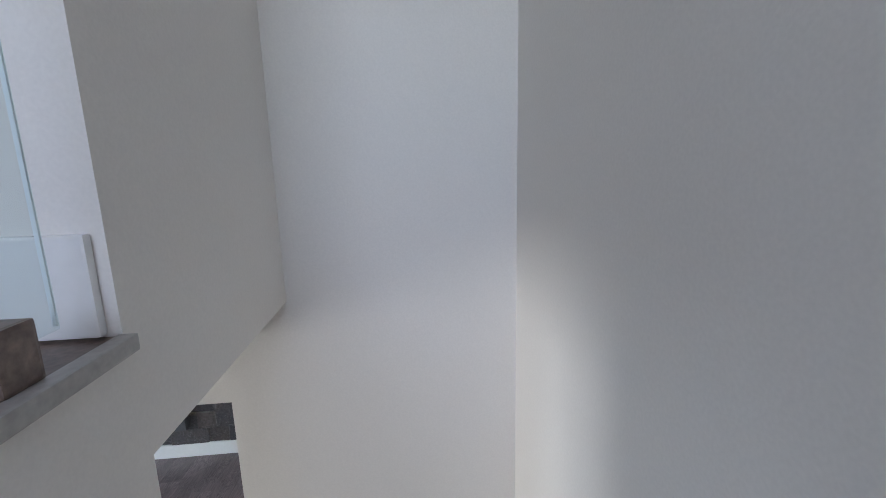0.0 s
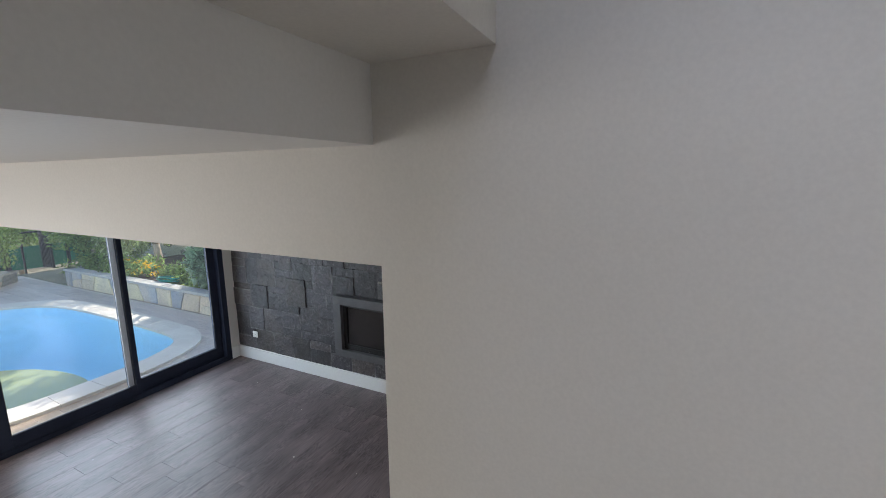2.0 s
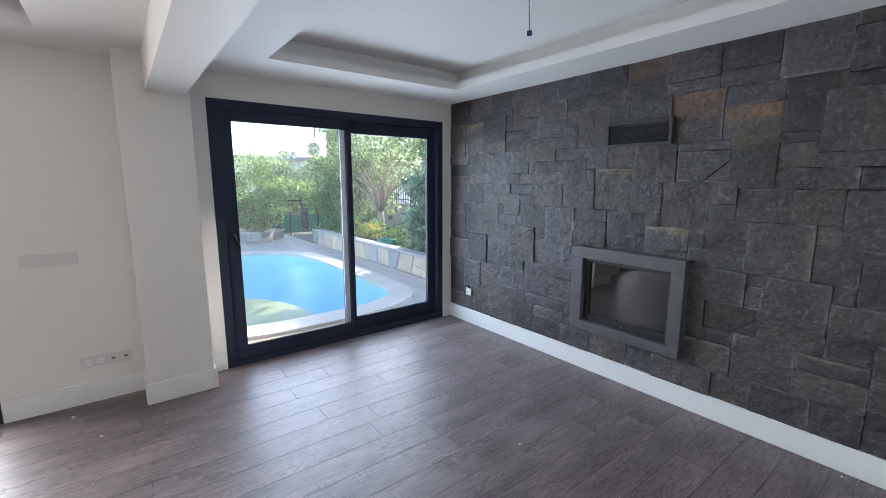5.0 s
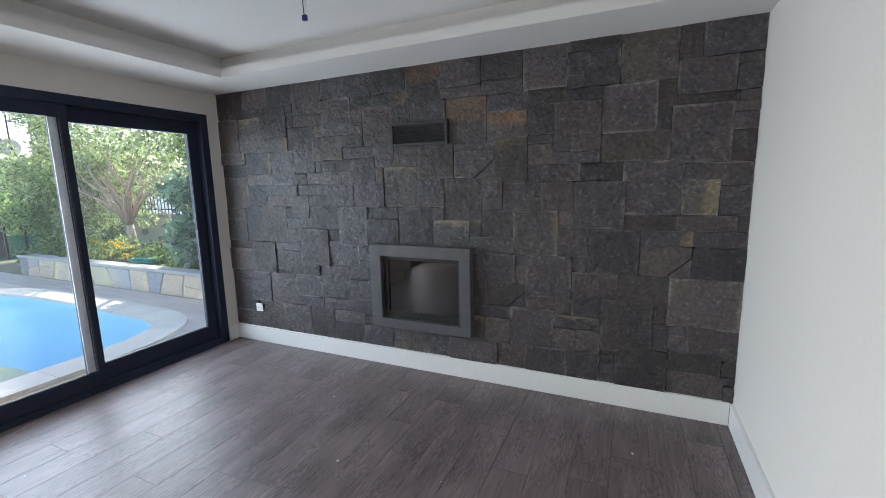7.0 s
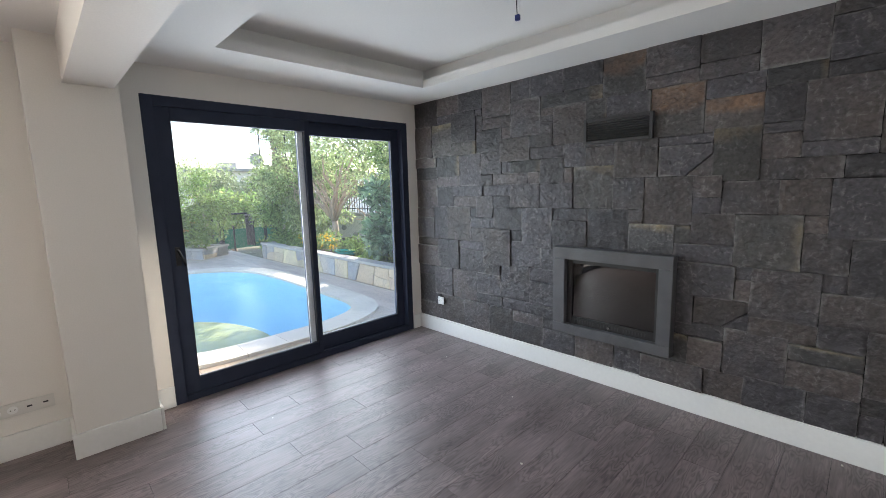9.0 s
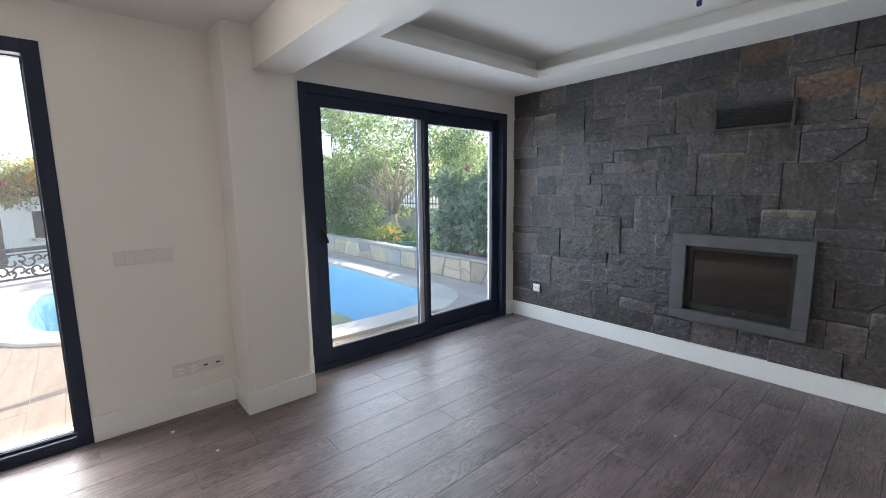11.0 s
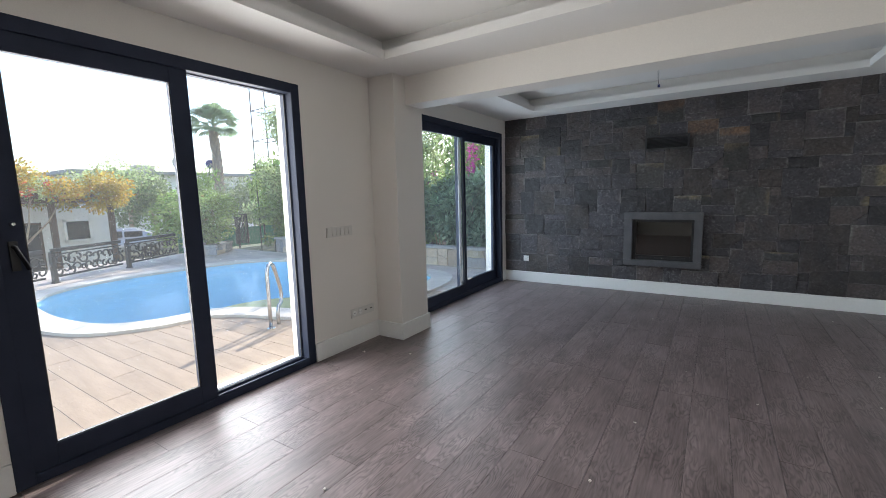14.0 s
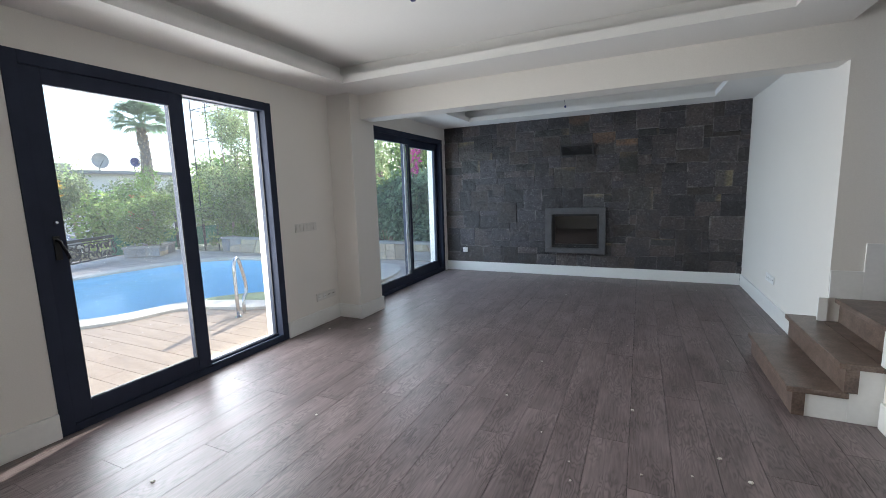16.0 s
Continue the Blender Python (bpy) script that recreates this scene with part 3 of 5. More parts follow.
def fire_part(name, bm, mat, parent=fire, label=""):
    ob = part(name, bm, mat, parent, label)
    if parent is fire:
        ob.location = fo
    return ob


fx0, fx1, fz0, fz1 = 1.745, 2.635, 0.37, 1.068
gx0, gx1, gz0, gz1 = 1.846, 2.545, 0.447, 0.975
fire_part("surround_top", box((fx0, -0.10, gz1), (fx1, 0.0, fz1), 0.004), GRANITE)
fire_part("surround_bottom", box((fx0, -0.10, fz0), (fx1, 0.0, gz0), 0.004), GRANITE)
fire_part("surround_side", box((fx0, -0.10, gz0 + 0.001), (gx0, 0.0, gz1 - 0.001), 0.004), GRANITE)
fire_part("surround_side", box((gx1, -0.10, gz0 + 0.001), (fx1, 0.0, gz1 - 0.001), 0.004), GRANITE)
insert = fire_part("insert_frame", boxes(((gx0, -0.055, gz0), (gx0 + 0.045, 0.005, gz1)), ((gx1 - 0.03, -0.055, gz0), (gx1, 0.005, gz1)), ((gx0 + 0.045, -0.055, gz1 - 0.035), (gx1 - 0.03, 0.005, gz1)), ((gx0 + 0.045, -0.055, gz0), (gx1 - 0.03, 0.005, gz0 + 0.06)), bevel=0.004), BLACK)
FIREGLASS = material("fire_glass", (0.012, 0.011, 0.010), 0.035, scale=1, grain=3, amount=0.03, bump=0.0, spec=1.0)
part("fire_glass", box((gx0 + 0.046, -0.040, gz0 + 0.061), (gx1 - 0.031, -0.030, gz1 - 0.036)), FIREGLASS, insert, "dark reflecting fire glass")
for k in range(26):
    x = gx0 + 0.07 + 0.0215 * k
    if k % 9 != 8:
        part("vent_slot", box((x, -0.060, gz0 + 0.018), (x + 0.008, -0.054, gz0 + 0.042)), DARK, insert)
part("lever", tube([(2.20, -0.056, gz0 + 0.03), (2.20, -0.075, gz0 + 0.03)], 0.008, 10), STEEL, insert)

GRILLE = material("grille_coat", (0.034, 0.034, 0.037), 0.38, scale=8, grain=200, amount=0.2, bump=0.05)
vent = holder("air_vent", "black metal warm-air grille above the fireplace", "vent", at=(2.205, 0, 1.845))
vx0, vx1, vz0, vz1 = 1.958, 2.448, 1.848, 2.026
part("frame", boxes(((vx0, -0.05, vz0), (vx0 + 0.022, 0, vz1)), ((vx1 - 0.022, -0.05, vz0), (vx1, 0, vz1)), ((vx0 + 0.022, -0.05, vz0), (vx1 - 0.022, 0, vz0 + 0.022)), ((vx0 + 0.022, -0.05, vz1 - 0.022), (vx1 - 0.022, 0, vz1)), bevel=0.003), GRILLE, vent).location = (-2.205, 0, -1.845)
part("backing", box((vx0 + 0.02, -0.008, vz0 + 0.02), (vx1 - 0.02, 0, vz1 - 0.02)), DARK, vent).location = (-2.205, 0, -1.845)
for k in range(8):
    z = vz0 + 0.033 + k * 0.0155
    bm = box((vx0 + 0.024, -0.044, z), (vx1 - 0.024, -0.018, z + 0.004))
    for v in bm.verts:
        v.co.z += (-0.044 - v.co.y) * 0.35
    part("slat", bm, GRILLE, vent).location = (-2.205, 0, -1.845)


# ---- switches and sockets ----
def disc(c, r, d, axis, sides=20):
    c, d2 = Vector(c), Vector(axis) * d
    return tube([c, c + d2], r, sides)


# white plastic greyed in its colour for plates on the shaded window wall
PLATE_SHADED = material("shaded_white_plate", (0.69, 0.675, 0.64), 0.35, scale=20, grain=100, amount=0.02, bump=0)


def socket_plate(origin, right, out, kinds, label, size=0.081, mat=PLASTIC):
    """A row of square modules on one plate; kinds: s a socket, m a small media outlet, b a blank or rocker."""
    n = len(kinds)
    right, out = Vector(right), Vector(out)
    h = holder("socket_plate", label, "socket", at=origin)

    def slab(u0, u1, z0, z1, d0, d1, bevel=0.002):
        a, b = right * u0 + out * d0, right * u1 + out * d1
        return box((min(a.x, b.x), min(a.y, b.y), z0), (max(a.x, b.x), max(a.y, b.y), z1), bevel)
    wide = size * (0.9 * n + 0.1)
    part("plate", slab(-wide / 2, wide / 2, -size / 2, size / 2, 0, 0.009), mat, h)
    for k, kd in enumerate(kinds):
        u = (k - (n - 1) / 2) * size * 0.9
        c = right * u
        if kd == "s":
            part("socket_ring", disc(c + out * 0.009, 0.0235, 0.004, out), PLASTIC, h)
            part("socket_well", disc(c + out * 0.0095, 0.0195, 0.0042, out), SKIRT, h)
            for s in (-1, 1):
                part("pin_hole", disc(c + right * 0.0095 * s + out * 0.0125, 0.0033, 0.0016, out, 10), DARK, h)
        elif kd == "m":
            part("media_port", slab(u - 0.012, u + 0.012, -0.004, 0.006, 0.009, 0.0105, 0), DARK, h)
        else:
            part("rocker", slab(u - 0.03, u + 0.03, -0.03, 0.03, 0.009, 0.014), PLASTIC, h)
    return h


socket_plate((0.352, -0.028, 0.362), (1, 0, 0), (0, -1, 0), "s", "white single wall socket on the dark slate")
socket_plate((0.0, -3.25, 0.302), (0, 1, 0), (1, 0, 0), "ssmm", "four-gang socket plate above the skirting, greyed for its shaded wall", mat=PLATE_SHADED)
socket_plate((W, -1.385, 0.37), (0, -1, 0), (-1, 0, 0), "sssm", "white four-gang socket plate on the side wall")
sw = holder("switch_plate", "wide six-gang light switch plate, greyed for its shaded wall", "switch", at=(0, -3.482, 1.068))
part("plate", box((0, -0.148, -0.043), (0.010, 0.148, 0.043), 0.003), PLATE_SHADED, sw)
for k in range(6):
    part("rocker", box((0.010, -0.140 + 0.0475 * k, -0.033), (0.015, -0.097 + 0.0475 * k, 0.033), 0.002), PLATE_SHADED, sw)


# ---- bare lamp cables ----
def lamp_cable(x, y, z):
    h = holder("lamp_cable", "two bare wires with a blue connector hanging from ceiling", "cable", "ceiling cables", at=(x, y, HT))
    d = z - HT
    for s in (-1, 1):
        part("wire", tube([(0.004 * s, 0, 0), (0.012 * s, 0.003, d * 0.4), (0.010 * s, 0.004, d * 0.7), (0.003 * s, 0, d * 0.97)], 0.0022, 6), DARK if s < 0 else PLASTIC, h)
    part("connector", box((-0.011, -0.009, d - 0.026), (0.011, 0.009, d), 0.003), BLUE, h)
    part("ceiling_hole", tube([(0, 0, 0.0), (0, 0, -0.004)], 0.02, 14), DARK, h)


lamp_cable(2.22, -1.25, 2.385)
lamp_cable(2.02, -4.75, 2.375)

# plaster crumbs on the floor
CRUMB = material("plaster_crumb", (0.72, 0.68, 0.62), 0.9, scale=20, grain=80, amount=0.1, bump=0.3)
crumb_mesh = []
for k in range(4):
    bm = bmesh.new()
    bmesh.ops.create_icosphere(bm, subdivisions=1, radius=1.0)
    for v in bm.verts:
        v.co *= random.uniform(0.6, 1.25)
        v.co.z = max(v.co.z * 0.45, -0.3)
    crumb_mesh.append(mesh_of("plaster_crumb", bm, CRUMB))


def crumb(x, y, r):
    ob = new("plaster_crumb", random.choice(crumb_mesh))
    ob.location, ob.scale = (x, y, r * 0.3), (r, r * random.uniform(0.5, 1.0), r)
    ob.rotation_euler.z = random.uniform(0, 6.3)
    tagged(ob, "small pale plaster crumb lying on the oak floor", "debris", "plaster crumbs")


for x, y, r in ((3.60, -4.56, 0.013), (3.50, -4.41, 0.014), (3.14, -4.69, 0.011), (2.31, -4.16, 0.012), (3.09, -4.06, 0.011), (2.83, -4.86, 0.008), (3.75, -3.0, 0.010), (3.78, -2.03, 0.010),
                (3.03, -2.91, 0.010), (0.93, -5.66, 0.012), (1.26, -4.85, 0.010), (3.36, -4.61, 0.008), (2.41, -3.51, 0.009), (0.20, -3.46, 0.016), (0.59, -3.30, 0.013), (2.25, -1.26, 0.010), (3.52, -0.08, 0.009), (3.79, -0.56, 0.010)):
    crumb(x, y, r)
for k in range(14):
    crumb(random.uniform(0.5, 4.0), random.uniform(-5.5, -0.4), random.uniform(0.004, 0.008))


# ================= outside =================
TILE = vary(material("terrace_tile", (0.37, 0.28, 0.20), 0.6, spots=(0.30, 0.225, 0.16), scale=2.5, grain=30, amount=0.10, bump=0.08, stretch=(0.6, 4, 1)), 0.94, 1.05)
DECKT = vary(material("deck_tile", (0.54, 0.46, 0.40), 0.6, spots=(0.46, 0.40, 0.355), scale=2.5, grain=30, amount=0.12, bump=0.08, stretch=(0.6, 4, 1)), 0.88, 1.1)
COPING = vary(material("pool_coping", (0.66, 0.61, 0.53), 0.6, scale=3, grain=50, amount=0.08, bump=0.1), 0.93, 1.05)
POOLBLUE = material("pool_paint", (0.40, 0.72, 0.93), 0.5, scale=0.6, grain=10, amount=0.06, bump=0)
SHELF = material("pool_shelf", (0.33, 0.34, 0.17), 0.5, scale=0.8, grain=20, amount=0.08, bump=0)
IRON = material("black_iron", (0.02, 0.021, 0.024), 0.45, scale=10, grain=120, amount=0.2, bump=0.05)
FIELD = vary(material("cream_field_stone", (0.62, 0.52, 0.36), 0.8, spots=(0.50, 0.42, 0.33), scale=3, grain=26, amount=0.15, bump=0.4, scatter=True), 0.78, 1.2, 0.02)
FIELD_GREY = vary(material("grey_field_stone", (0.33, 0.34, 0.36), 0.8, spots=(0.42, 0.38, 0.33), scale=3, grain=26, amount=0.15, bump=0.4, scatter=True), 0.8, 1.2)
GROUT = material("grey_grout", (0.44, 0.37, 0.30), 0.9, scale=5, grain=60, amount=0.12, bump=0.3)
CAP = material("concrete_cap", (0.46, 0.44, 0.41), 0.8, scale=4, grain=60, amount=0.12, bump=0.2)
SOIL = material("soil", (0.10, 0.07, 0.05), 0.95, scale=6, grain=50, amount=0.4, bump=0.6)
EARTH = material("dry_ground", (0.20, 0.175, 0.13), 0.95, spots=(0.10, 0.12, 0.06), scale=0.15, grain=3, amount=0.2, bump=0.2)
BARK = material("pale_bark", (0.46, 0.36, 0.26), 0.85, spots=(0.32, 0.25, 0.19), scale=9, grain=60, amount=0.2, bump=0.5)
RENDER_W = material("white_render", (0.80, 0.79, 0.76), 0.8, scale=0.8, grain=60, amount=0.04, bump=0.15)
ROOF = material("roof_felt", (0.30, 0.30, 0.31), 0.8, scale=2, grain=30, amount=0.1, bump=0.1)
TIMBER = material("brown_timber", (0.10, 0.062, 0.042), 0.6, scale=5, grain=40, amount=0.2, bump=0.2, stretch=(1, 1, 6))
CARPAINT = material("silver_car_paint", (0.55, 0.56, 0.58), 0.25, 0.5, scale=3, grain=200, amount=0.03, bump=0)
CARGLASS = material("car_glass", (0.02, 0.025, 0.03), 0.08, scale=3, grain=50, amount=0.1, bump=0)
RUBBER = material("rubber", (0.02, 0.02, 0.02), 0.8, scale=10, grain=80, amount=0.2, bump=0.1)
WATER = glass("pool_water", (0.93, 0.98, 1.0), 0.08, 0.16)


def leaf_material(name, colour, other, low=0.6, high=1.35):
    m = vary(material(name, colour, 0.5, spots=other, scale=0.9, grain=9, amount=0.12, bump=0), low, high, 0.02, islands=True)
    n, l = m.node_tree.nodes, m.node_tree.links
    b = n["Principled BSDF"]
    tr, mx = n.new("ShaderNodeBsdfTranslucent"), n.new("ShaderNodeMixShader")
    l.new(b.inputs["Base Color"].links[0].from_socket, tr.inputs[0])
    mx.inputs[0].default_value = 0.6
    l.new(b.outputs[0], mx.inputs[1])
    l.new(tr.outputs[0], mx.inputs[2])
    l.new(mx.outputs[0], n["Material Output"].inputs[0])
    return m


LEAF = leaf_material("green_leaf", (0.19, 0.29, 0.09), (0.29, 0.37, 0.13), 0.4, 1.7)
LEAF_DARK = leaf_material("oleander_leaf", (0.25, 0.35, 0.22), (0.36, 0.44, 0.31), 0.45, 1.6)
LEAF_LIGHT = leaf_material("light_leaf", (0.33, 0.42, 0.19), (0.45, 0.50, 0.28), 0.45, 1.6)
LEAF_YELLOW = leaf_material("yellow_leaf", (0.52, 0.34, 0.06), (0.36, 0.33, 0.08))
LEAF_FAR = leaf_material("far_leaf", (0.17, 0.22, 0.12), (0.23, 0.27, 0.16))
# paler and bluer leaf: the distance haze is painted into its colour
LEAF_HAZED = leaf_material("hazed_wood_leaf", (0.15, 0.21, 0.19), (0.20, 0.26, 0.24))
PINK = leaf_material("pink_bract", (0.62, 0.09, 0.36), (0.45, 0.06, 0.28))
RED = leaf_material("red_flower", (0.6, 0.08, 0.06), (0.7, 0.2, 0.1))
YELLOW = leaf_material("yellow_flower", (0.75, 0.42, 0.02), (0.8, 0.55, 0.05))
GRASS = leaf_material("grass_blade", (0.14, 0.22, 0.04), (0.22, 0.28, 0.06))


# ---- pool ----
def spline(points, steps=6):
    out, n = [], len(points)
    for i in range(n):
        p0, p1, p2, p3 = (Vector(points[(i + k) % n]) for k in (-1, 0, 1, 2))
        for s in range(steps):
            t = s / steps
            out.append(0.5 * ((2 * p1) + (p2 - p0) * t + (2 * p0 - 5 * p1 + 4 * p2 - p3) * t * t + (3 * p1 - p0 - 3 * p2 + p3) * t ** 3))
    return out


def offset(loop, d):
    out, n = [], len(loop)
    for i in range(n):
        t = (loop[(i + 2) % n] - loop[i - 2]).normalized()
        out.append(loop[i] + Vector((t.y, -t.x)) * d)
    return out


def inside(p, loop):
    hit = False
    for a, b in zip(loop, loop[1:] + loop[:1]):
        if (a.y > p[1]) != (b.y > p[1]) and p[0] < a.x + (p[1] - a.y) * (b.x - a.x) / (b.y - a.y):
            hit = not hit
    return hit


POOL = spline([(-1.18, -0.45), (-1.10, -1.25), (-1.15, -2.05), (-1.55, -2.62), (-2.20, -2.86), (-2.70, -3.20), (-2.88, -3.85), (-3.35, -4.28), (-4.5, -4.42),
               (-5.75, -4.22), (-6.50, -3.45), (-6.62, -2.2), (-6.35, -0.75), (-5.65, -0.02), (-4.5, 0.18), (-2.6, 0.16), (-1.55, 0.05)])
area = sum(a.x * b.y - b.x * a.y for a, b in zip(POOL, POOL[1:] + POOL[:1]))
SIDE = 1 if area > 0 else -1
POOL_OUT = offset(POOL, 0.34 * SIDE)


def fill_ring(outer, inner, z):
    bm = bmesh.new()
    edges = []
    for loop in (outer, inner):
        vs = [bm.verts.new((p[0], p[1], z)) for p in loop]
        edges += [bm.edges.new((vs[i], vs[(i + 1) % len(vs)])) for i in range(len(vs))]
    bmesh.ops.triangle_fill(bm, edges=edges, use_beauty=True)
    return bm


ring = fill_ring([(-9.9, -400), (400, -400), (400, 400), (-11.4, 400), (-11.4, -6.6), (-9.9, -6.6)], offset(POOL, 0.02 * SIDE), -0.35)
# past the fence the ground falls to the lane, and past the terrace's corner to the slope below
LANE = -1.35
ga, gb, gc, gd = (ring.verts.new((x, y, -0.35)) for x, y in ((-9.9, -400), (-9.9, -6.6), (-11.4, -6.6), (-11.4, 400)))
lc, ld, le, lf = (ring.verts.new((x, y, LANE)) for x, y in ((-12.2, -6.6), (-12.2, 400), (-400, -6.6), (-400, 400)))
sa, sb, sm, sc, sd = (ring.verts.new((x, y, -3.1)) for x, y in ((-10.6, -400), (-10.6, -7.4), (-12.2, -7.4), (-400, -7.4), (-400, -400)))
for f in ((gc, gd, ld, lc), (lc, ld, lf, le), (ga, gb, sb, sa), (gb, gc, lc), (gb, lc, sm), (gb, sm, sb), (lc, le, sc, sm), (sa, sb, sm, sc, sd)):
    ring.faces.new(f)
structure("ground", ring, EARTH, "dry ground around the house and pool", "ground")
slab = fill_ring([(-9.6, -9.5), (OUT, -9.5), (OUT, 1.02), (-9.6, 1.02)], offset(POOL, 0.02 * SIDE), DECK - 0.0035)
structure("pavement", slab, material("pale_joint", (0.60, 0.54, 0.46), 0.9, scale=5, grain=60, amount=0.12, bump=0.2), "grout bed below the terrace tiles", "pavement")
for nm, bm in (("pavement_east", box((OUT, -12, -0.3), (8, L - 0.26, DECK - 0.1))), ("terrace_edge", boxes(((-9.62, -9.5, -0.34), (-9.6, 1.02, DECK - 0.005))))):
    structure(nm, bm, GROUT, "plain grey paving around the house", "pavement")
pool = holder("pool", "kidney-shaped blue pool with pale coping and still water", "pool", at=(-3.8, -2.0, DECK))
po = Vector((3.8, 2.0, -DECK))
bm = bmesh.new()
top = [bm.verts.new((p.x, p.y, -0.05)) for p in POOL]
low = [bm.verts.new((p.x, p.y, -1.25)) for p in POOL]
for i in range(len(POOL)):
    j = (i + 1) % len(POOL)
    bm.faces.new((top[i], top[j], low[j], low[i]))
bm.faces.new(low)
part("basin", bm, POOLBLUE, pool, "light blue painted pool basin", smooth=True).location = po
bm = bmesh.new()
bm.faces.new([bm.verts.new((p.x, p.y, -0.17)) for p in offset(POOL, -0.002 * SIDE)])
part("water", bm, WATER, pool, "clear still pool water").location = po
bm = bmesh.new()
arc = [Vector((-2.35 + 1.75 * math.cos(a), -2.2 + 1.32 * math.sin(a))) for a in (2 * math.pi * k / 64 for k in range(64))]
arc = [p for p in arc if inside(p, POOL)]
add_pts = [p for p in offset(POOL, -0.004 * SIDE) if ((p.x + 2.35) / 1.75) ** 2 + ((p.y + 2.2) / 1.32) ** 2 < 1]
pts = sorted(arc + add_pts, key=lambda p: math.atan2(p.y + 2.0, p.x + 2.35))
up_v, lo_v = [bm.verts.new((p.x, p.y, -0.42)) for p in pts], [bm.verts.new((p.x, p.y, -1.25)) for p in pts]
for i in range(len(pts)):
    j = (i + 1) % len(pts)
    bm.faces.new((up_v[i], up_v[j], lo_v[j], lo_v[i]))
bmesh.ops.triangle_fill(bm, edges=[bm.edges.get((up_v[i], up_v[(i + 1) % len(pts)])) for i in range(len(pts))])
part("shallow_shelf", bm, SHELF, pool, "olive tiled shallow shelf under water").location = po
# coping stones
n = len(POOL)
lip = offset(POOL, -0.03 * SIDE)
for i in range(0, n, 3):
    bm = bmesh.new()
    a = [lip[(i + k) % n] for k in range(4)]
    b = [POOL_OUT[(i + k) % n] for k in range(4)]
    a[-1], b[-1] = a[-1] + (a[-2] - a[-1]) * 0.03, b[-1] + (b[-2] - b[-1]) * 0.03
    lv = [[bm.verts.new((p.x, p.y, z)) for p in a + b[::-1]] for z in (-0.085, -0.045)]
    m = len(lv[0])
    bm.faces.new(lv[1])
    for k in range(m):
        bm.faces.new((lv[0][k], lv[0][(k + 1) % m], lv[1][(k + 1) % m], lv[1][k]))
    part("coping_stone", bm, COPING, pool).location = po

structure("pool_hatch", box((-5.45, -5.12, DECK), (-3.75, -4.62, -0.038), 0.006), COPING, "pale flat access slab beside the pool", "slab")
# steel pool ladder
ladder = holder("pool_ladder", "polished steel pool ladder with two curved rails", "ladder", at=(-1.36, -3.3, DECK))
for s in (0, 1):
    dx, dy = 0.05 * s, 0.50 * s
    run = [(0.0, 0.0), (0.0, 0.3), (0.0, 0.60)] + [(0.09 * (1 - math.cos(a)), 0.60 + 0.13 * math.sin(a)) for a in (0.5, 1.0, 1.57)] + [(0.15, 0.70), (0.20, 0.62), (0.30, 0.40), (0.315, 0.30), (0.29, 0.23), (0.22, 0.21), (0.19, 0.16), (0.19, -0.05)]
    pts = [(dx - 0.5 * u, dy + 0.87 * u, z) for u, z in run]
    part("hand_rail", tube(pts, 0.021, 12), STEEL, ladder, smooth=True)
    part("foot_flange", tube([(dx, dy, 0.0), (dx, dy, 0.012)], 0.045, 16), STEEL, ladder)

# ---- iron railing along the terrace ----
def scroll(cx, cz, r, turn, flip):
    pts = []
    for k in range(17):
        a = turn + flip * k * 0.33
        q = r * (1 - 0.045 * k)
        pts.append((cx + q * math.cos(a), 0, cz + q * math.sin(a)))
    return tube(pts, 0.017, 5)


panel = holder("iron_railing", "black wrought iron railing panel with scroll ornament", "railing", "terrace railing", at=(0, 0, DECK))
PL = 1.45
part("top_rail", box((0, -0.03, 0.572), (PL, 0.03, 0.64), 0.006), IRON, panel)
part("middle_rail", box((0, -0.014, 0.515), (PL, 0.014, 0.54)), IRON, panel)
part("bottom_rail", box((0, -0.018, 0.10), (PL, 0.018, 0.135)), IRON, panel)
part("post", boxes(((-0.035, -0.035, 0), (0.035, 0.035, 0.58)), ((-0.05, -0.05, 0), (0.05, 0.05, 0.02)), bevel=0.004), IRON, panel)
for k in range(6):
    x, up_, dn = 0.14 + k * 0.235, 0.40, 0.24
    part("scroll", scroll(x, up_, 0.112, 0.4 + 1.3 * k, 1), IRON, panel)
    part("scroll", scroll(x + 0.09, dn, 0.105, 2.4 + 1.1 * k, -1), IRON, panel)
    part("scroll", scroll(x - 0.03, dn - 0.03, 0.07, 4.0 + k, 1), IRON, panel)
    part("scroll", scroll(x + 0.12, up_ + 0.03, 0.07, 1.0 + k, -1), IRON, panel)


def railing_run(x0, y0, x1, y1, first):
    n = max(1, round(math.hypot(x1 - x0, y1 - y0) / PL))
    a = math.degrees(math.atan2(y1 - y0, x1 - x0))
    for k in range(n):
        m = pose(x0 + (x1 - x0) * k / n, y0 + (y1 - y0) * k / n, DECK, 0, 0, a)
        if first and k == 0:
            panel.matrix_basis = m
        else:
            copy_thing(panel, m)


railing_run(-6.72, -5.0, -8.9, -0.65, True)
railing_run(-7.15, -9.4, -6.72, -5.0, False)


